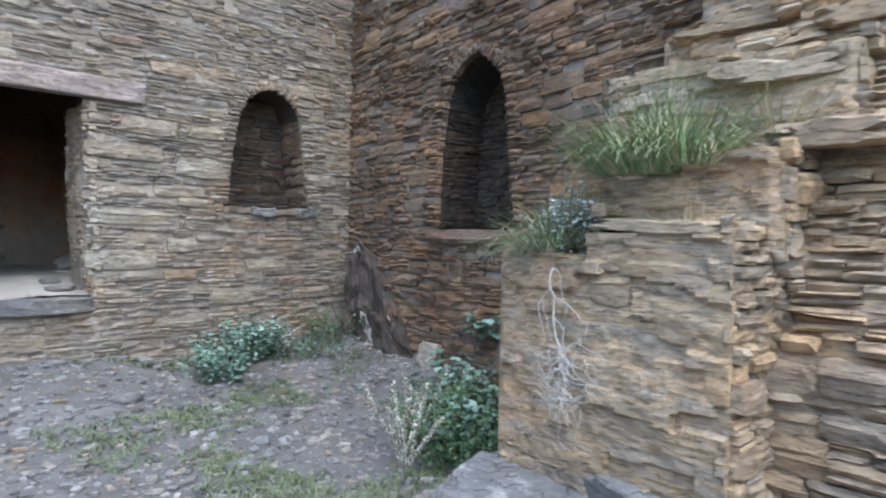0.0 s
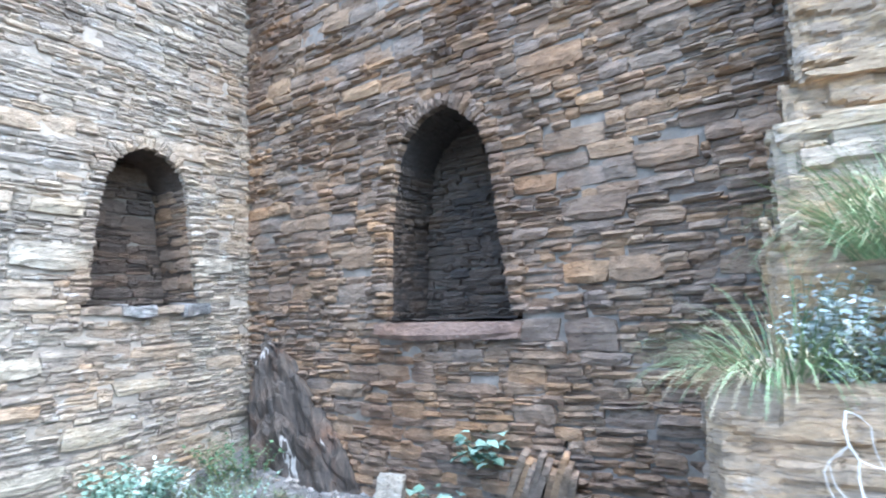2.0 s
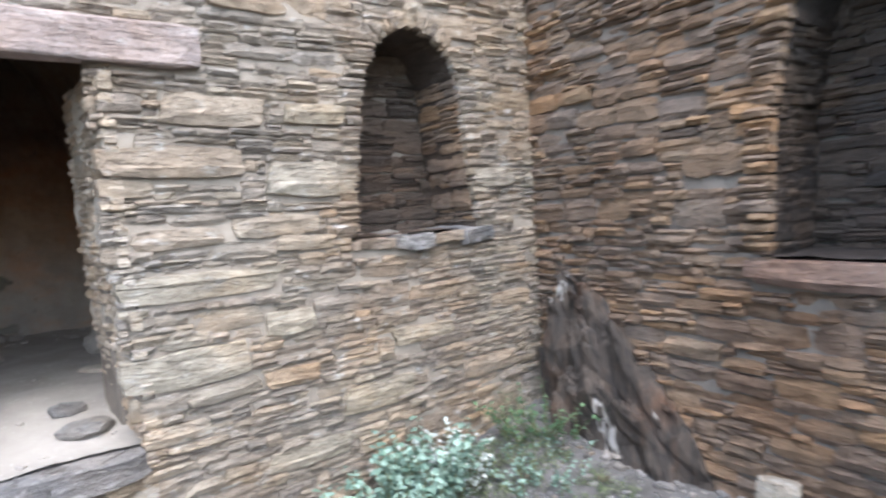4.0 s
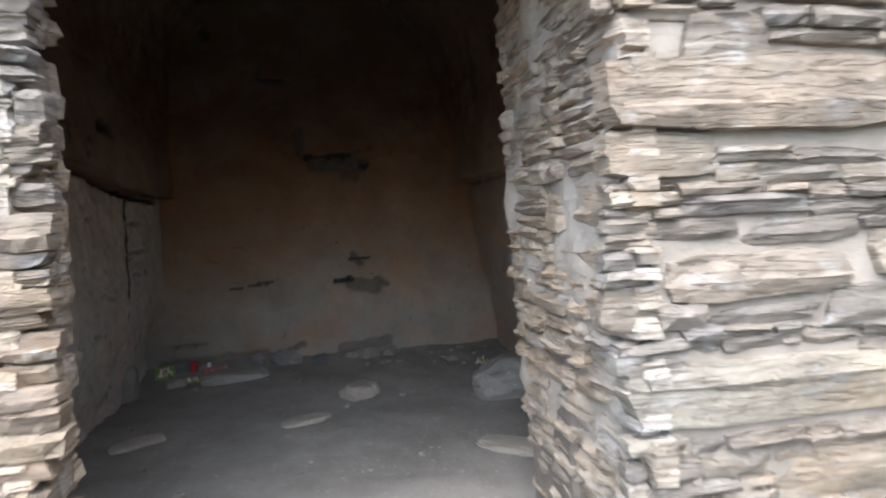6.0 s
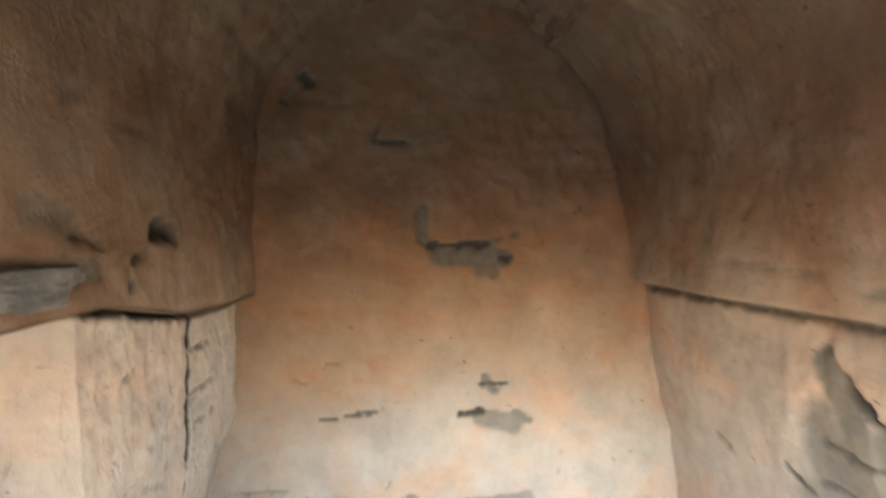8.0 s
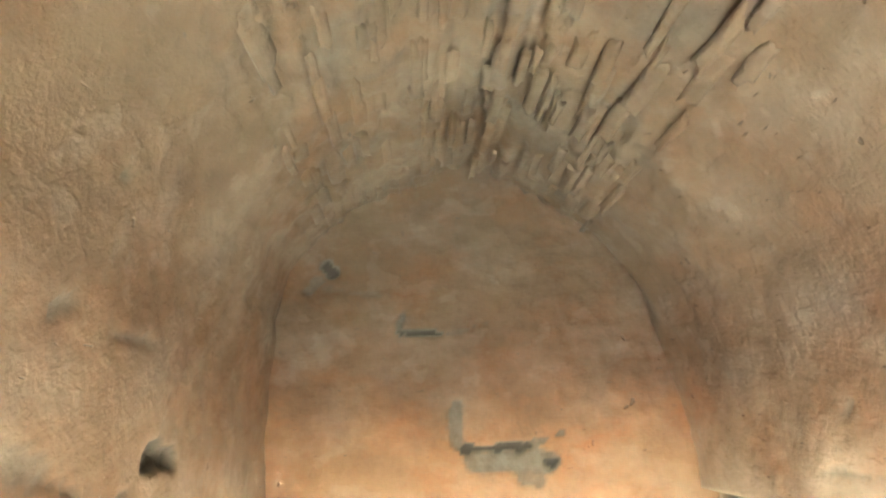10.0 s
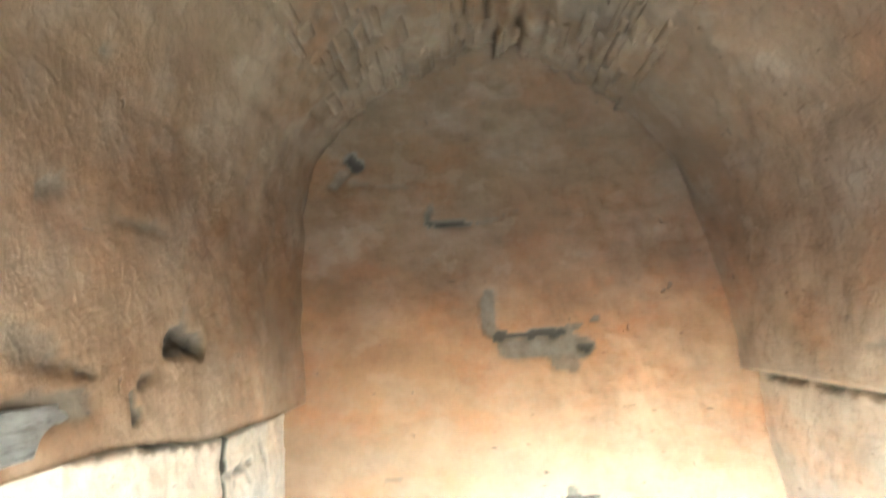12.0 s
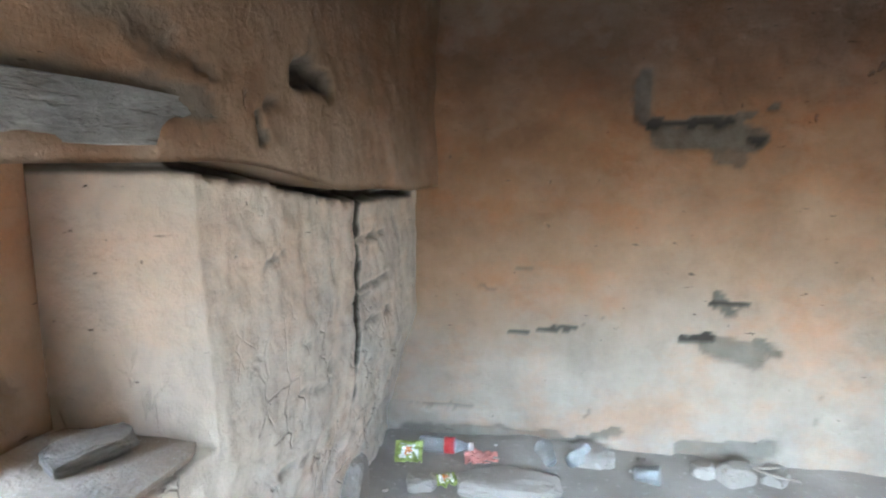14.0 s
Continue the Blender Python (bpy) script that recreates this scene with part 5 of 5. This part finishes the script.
grass_tuft((1.14, 1.46, 1.35), 40, 0.28, 1.0, rng, "thin dry grass hanging over the step", 0.8, (-0.6, 0.7, -0.2), 0.5, 0.0016, 0.08)
leafy_plant("silver_bush", (1.16, 1.20, 1.37), 0.30, 0.62, 40, 0.032, M_SILVER, rng, "silver-grey leafy bush on the wall step", "bush", 22, (-0.15, 0.05, 0), 0.09)


def root_tangle(at, rng):
    top = tagged(new("dry_root"), "pale dry roots hanging over the broken wall", "root")
    top.location = at

    def strand(p, d, n, step, r, pull):
        pts = [Vector(p)]
        for _ in range(n):
            d = (Vector(d) + Vector((0, rng.uniform(-0.8, 0.8), rng.uniform(-0.8, 0.8))) * 0.9 + Vector((0, 0, pull))).normalized()
            q = pts[-1] + d * step
            q.x = rng.uniform(-0.02, 0.0)
            pts.append(q)
        return pts, tube(pts, r, r * 0.45, 5)
    main, mesh = strand((0, 0, 0), (0, 0, -1), 15, 0.04, 0.0034, -0.5)
    obj("main_root", mesh_of("main_root", *mesh), M_ROOT, top)
    fine = []
    for _ in range(75):
        a = main[rng.randrange(8, len(main) - 2)]
        fine.append(strand(a, (0, rng.uniform(-1.6, 1.6), -0.5), rng.randrange(4, 12), 0.022, 0.0014, 0.0)[1])
    for _ in range(6):
        a = main[rng.randrange(0, 8)]
        fine.append(strand(a, (0, rng.choice((-1, 1)), -0.2), 8, 0.03, 0.0018, -0.3)[1])
    obj("root_mat", mesh_of("root_mat", *gather(fine)), M_ROOT, top, kind="stuff")


root_tangle((1.015, 1.2, 1.30), rng)

# ---- things in the chamber ----


def on_floor(x, y, up=0.0):
    return floor_height(x, y) + up


M_FOIL = plain("foil_wrapper_green", (0.30, 0.36, 0.10), 0.45, 0.35, 30)
M_WHITE = plain("white_print", (0.78, 0.76, 0.72), 0.5, 0.15, 30)
M_ORANGE = plain("orange_print", (0.65, 0.22, 0.05), 0.45)
M_RED = plain("red_plastic", (0.50, 0.05, 0.05), 0.4)
M_PINK = plain("faded_pink_film", (0.62, 0.28, 0.24), 0.4)
M_STICK = plain("grey_stick", (0.30, 0.26, 0.22), 0.85)
M_CLEAR, tree, bs = graph("clear_plastic", 0.12)
bs.inputs["Base Color"].default_value = (0.85, 0.87, 0.88, 1)
bs.inputs["Transmission Weight"].default_value = 0.85
bs.inputs["IOR"].default_value = 1.2


def crumpled(name, w, h, amp, seed, material, parent, label="", lift=0.0):
    n = 12
    v = [((i / n - 0.5) * w, (j / n - 0.5) * h, lift + 0.012 + amp * fbm(i / n * 2 + seed, j / n * 2, 0.0, 2.2, 3)) for i in range(n + 1) for j in range(n + 1)]
    v += [(x, y, z - 0.002) for x, y, z in v]
    k = (n + 1) ** 2
    f = []
    for i in range(n):
        for j in range(n):
            a = i * (n + 1) + j
            q = (a, a + n + 1, a + n + 2, a + 1)
            f += [q, tuple(x + k for x in q[::-1])]
    for i in range(n):
        for a, b in ((i, i + 1), (k - 1 - i, k - 2 - i), ((i + 1) * (n + 1), i * (n + 1)), (i * (n + 1) + n, (i + 1) * (n + 1) + n)):
            f.append((a, b, b + k, a + k))
    return obj(name, mesh_of(name, v, f, True), material, parent, label)


def wrapper(x, y, turn, tilt, big):
    top = tagged(new("snack_wrapper"), "crumpled green and white snack wrapper on the floor", "wrapper")
    crumpled("foil", 0.13 * big, 0.10 * big, 0.02, x, M_FOIL, top)
    crumpled("printed_panel", 0.09 * big, 0.065 * big, 0.02, x, M_WHITE, top, "white printed panel", 0.003)
    crumpled("printed_spot", 0.035 * big, 0.04 * big, 0.02, x, M_ORANGE, top, "orange printed spot", 0.006)
    top.matrix_world = pose(x, y, on_floor(x, y, 0.03 * abs(math.sin(radians(tilt)))), tilt, 0, turn)


wrapper(-1.15, 8.34, 10, 50, 0.85)
wrapper(-0.97, 8.2, 30, 12, 0.6)


def cup(x, y, turn, label):
    n, prof = 20, [(0.0, 0.0), (0.024, 0.0), (0.026, 0.01), (0.036, 0.088), (0.038, 0.092), (0.036, 0.092), (0.0245, 0.012), (0.0, 0.004)]
    v = [(r * math.cos(6.2832 * k / n), r * math.sin(6.2832 * k / n), z) for r, z in prof for k in range(n)]
    f = [(i * n + k, i * n + (k + 1) % n, (i + 1) * n + (k + 1) % n, (i + 1) * n + k) for i in range(len(prof) - 1) for k in range(n)]
    ob = obj("plastic_cup", mesh_of("plastic_cup", v, f, True), M_CLEAR, None, label, "cup", "discarded cups")
    ob.matrix_world = pose(x, y, on_floor(x, y, 0.035), 84, 0, turn)


cup(-0.30, 8.36, 75, "clear plastic cup lying on the dusty floor")
cup(-0.60, 8.36, 200, "crushed clear plastic cup lying on the floor")
cup(-0.53, 8.38, 140, "crushed clear plastic cup lying on the floor")

bottle = tagged(new("plastic_bottle"), "crushed clear plastic bottle with white cap and red band", "bottle")


def lathe(name, prof, material, parent, n=18, squash=1.0):
    v = [(r * math.cos(6.2832 * k / n), r * squash * math.sin(6.2832 * k / n), z) for r, z in prof for k in range(n)]
    f = [(i * n + k, i * n + (k + 1) % n, (i + 1) * n + (k + 1) % n, (i + 1) * n + k) for i in range(len(prof) - 1) for k in range(n)]
    return obj(name, mesh_of(name, v, f, True), material, parent)


lathe("body", [(0.0, 0.0), (0.03, 0.0), (0.033, 0.01), (0.033, 0.12), (0.028, 0.15), (0.012, 0.185), (0.011, 0.2), (0.0, 0.2)], M_CLEAR, bottle, 18, 0.7)
lathe("cap", [(0.0, 0.197), (0.016, 0.197), (0.016, 0.215), (0.0, 0.216)], M_WHITE, bottle)
lathe("band", [(0.0335, 0.10), (0.0345, 0.10), (0.0345, 0.14), (0.031, 0.14)], M_RED, bottle, 18, 0.72)
bottle.matrix_world = pose(-0.96 - 0.16, 8.40, on_floor(-1.0, 8.4, 0.03), 0, 90, 3) @ pose(0, 0, 0)
film = tagged(new("plastic_film"), "faded pink plastic film lying by the wall", "litter")
crumpled("film", 0.13, 0.06, 0.03, 3, M_PINK, film)
film.matrix_world = pose(-0.87, 8.38, on_floor(-0.87, 8.38), 20, 0, 15)
paper = tagged(new("paper_ball"), "crumpled pale wrapper on the floor", "litter")
crumpled("foil", 0.075, 0.06, 0.03, 8, M_WHITE, paper)
crumpled("printed_panel", 0.03, 0.05, 0.03, 8, M_FOIL, paper, "green printed strip", 0.004)
paper.matrix_world = pose(0.71, 8.03, on_floor(0.71, 8.03), 15, 0, 40)

for x, y, sx, sy, sz, r, lab in ((0.70, 7.45, 0.30, 0.24, 0.20, 20, "rounded dusty stone on the chamber floor"), (-0.04, 7.64, 0.17, 0.14, 0.08, 40, "pale broken stone on the chamber floor"), (-1.28, 8.0, 0.13, 0.16, 0.24, 5, "dusty stone leaning on the side wall"), (-0.74, 8.22, 0.34, 0.16, 0.07, 12, "flat grey slab by the end wall"), (0.9, 6.95, 0.28, 0.26, 0.22, 70, "fallen grey stone under the broken wall"), (0.88, 7.2, 0.16, 0.16, 0.12, 15, "fallen grey stone under the broken wall"), (0.8, 6.75, 0.22, 0.3, 0.16, 33, "fallen grey stone under the broken wall"), (-1.0, 7.24, 0.2, 0.09, 0.025, 25, "flat pale slab bedded in the floor"), (0.5, 6.72, 0.26, 0.12, 0.03, -40, "flat pale slab bedded in the floor"), (-0.33, 5.92, 0.26, 0.17, 0.03, 10, "flat pale slab on the doorway threshold"), (0.26, 5.86, 0.2, 0.18, 0.06, 50, "grey stone at the door jamb"), (0.22, 6.1, 0.14, 0.12, 0.05, 10, "grey stone at the door jamb"), (-0.3, 7.28, 0.2, 0.1, 0.03, 8, "flat pale slab bedded in the floor"), (0.06, 8.42, 0.12, 0.09, 0.08, 30, "small rubble at the end wall"), (0.2, 8.46, 0.1, 0.08, 0.06, 60, "small rubble at the end wall"), (-0.05, 8.44, 0.08, 0.08, 0.05, 80, "small rubble at the end wall"), (-0.45, 8.45, 0.16, 0.09, 0.07, 0, "small rubble at the end wall"), (-1.05, 8.16, 0.1, 0.08, 0.06, 20, "small rubble at the end wall"), (0.55, 8.2, 0.07, 0.06, 0.04, 10, "small rubble at the end wall")):
    b = boulder("stone", (sx, sy, sz), M_CLAY if "pale" in lab else M_SLATE if "jamb" in lab else M_FLOOR, rng, lab, "stone", 1.0, 4, rough=0.17, block=0.5 if "rounded" in lab else 0.42)
    b.matrix_world = pose(x, y, on_floor(x, y, sz * 0.22), rng.uniform(-5, 5), rng.uniform(-5, 5), r)
b = boulder("flat_stone", (0.15, 0.085, 0.035), M_SLATE, rng, "grey flat stone resting on the alcove sill", "stone", 1.0, 4)
b.matrix_world = pose(-1.325, 6.985, 1.683, 4, -3, 62)

for k, (x, y, ln, a) in enumerate(((0.14, 8.44, 0.16, 15), (0.16, 8.40, 0.2, -20), (0.06, 8.42, 0.14, 40))):
    s = obj("stick", mesh_of("stick", *tube([(-ln / 2, 0, 0), (-ln / 5, 0.006, 0.004), (ln / 5, -0.004, 0.002), (ln / 2, 0.004, 0)], 0.007, 0.004, 6)), M_STICK, None, "dry grey stick by the end wall", "stick", "dry sticks")
    s.matrix_world = pose(x, y, on_floor(x, y, 0.05), 0, 0, a)

crumbs_v, crumbs_f = [], []
for _ in range(700):
    x, y = rng.uniform(-1.2, 0.95), rng.uniform(5.6, 8.5)
    if rng.random() > 0.2 + 0.8 * smooth(7.9, 8.4, y) + 0.5 * (1 - smooth(6.0, 6.4, y)):
        continue
    s = 0.004 + 0.02 * rng.random() ** 3
    pts, faces = CHIPS[rng.randrange(len(CHIPS))]
    a = np.array(pose(x, y, on_floor(x, y, -0.001), rng.uniform(-14, 14), rng.uniform(-14, 14), rng.uniform(0, 360)) @ Matrix.Diagonal((s * 1.5, s, s * 0.6, 1)))
    k = len(crumbs_v)
    crumbs_v += list(pts @ a[:3, :3].T + a[:3, 3])
    crumbs_f += [tuple(i + k for i in f) for f in faces]
obj("rubble_crumbs", mesh_of("rubble_crumbs", crumbs_v, crumbs_f), M_FLOOR, kind="stuff", label="dusty crumbs of stone and plaster on the floor", category="gravel")
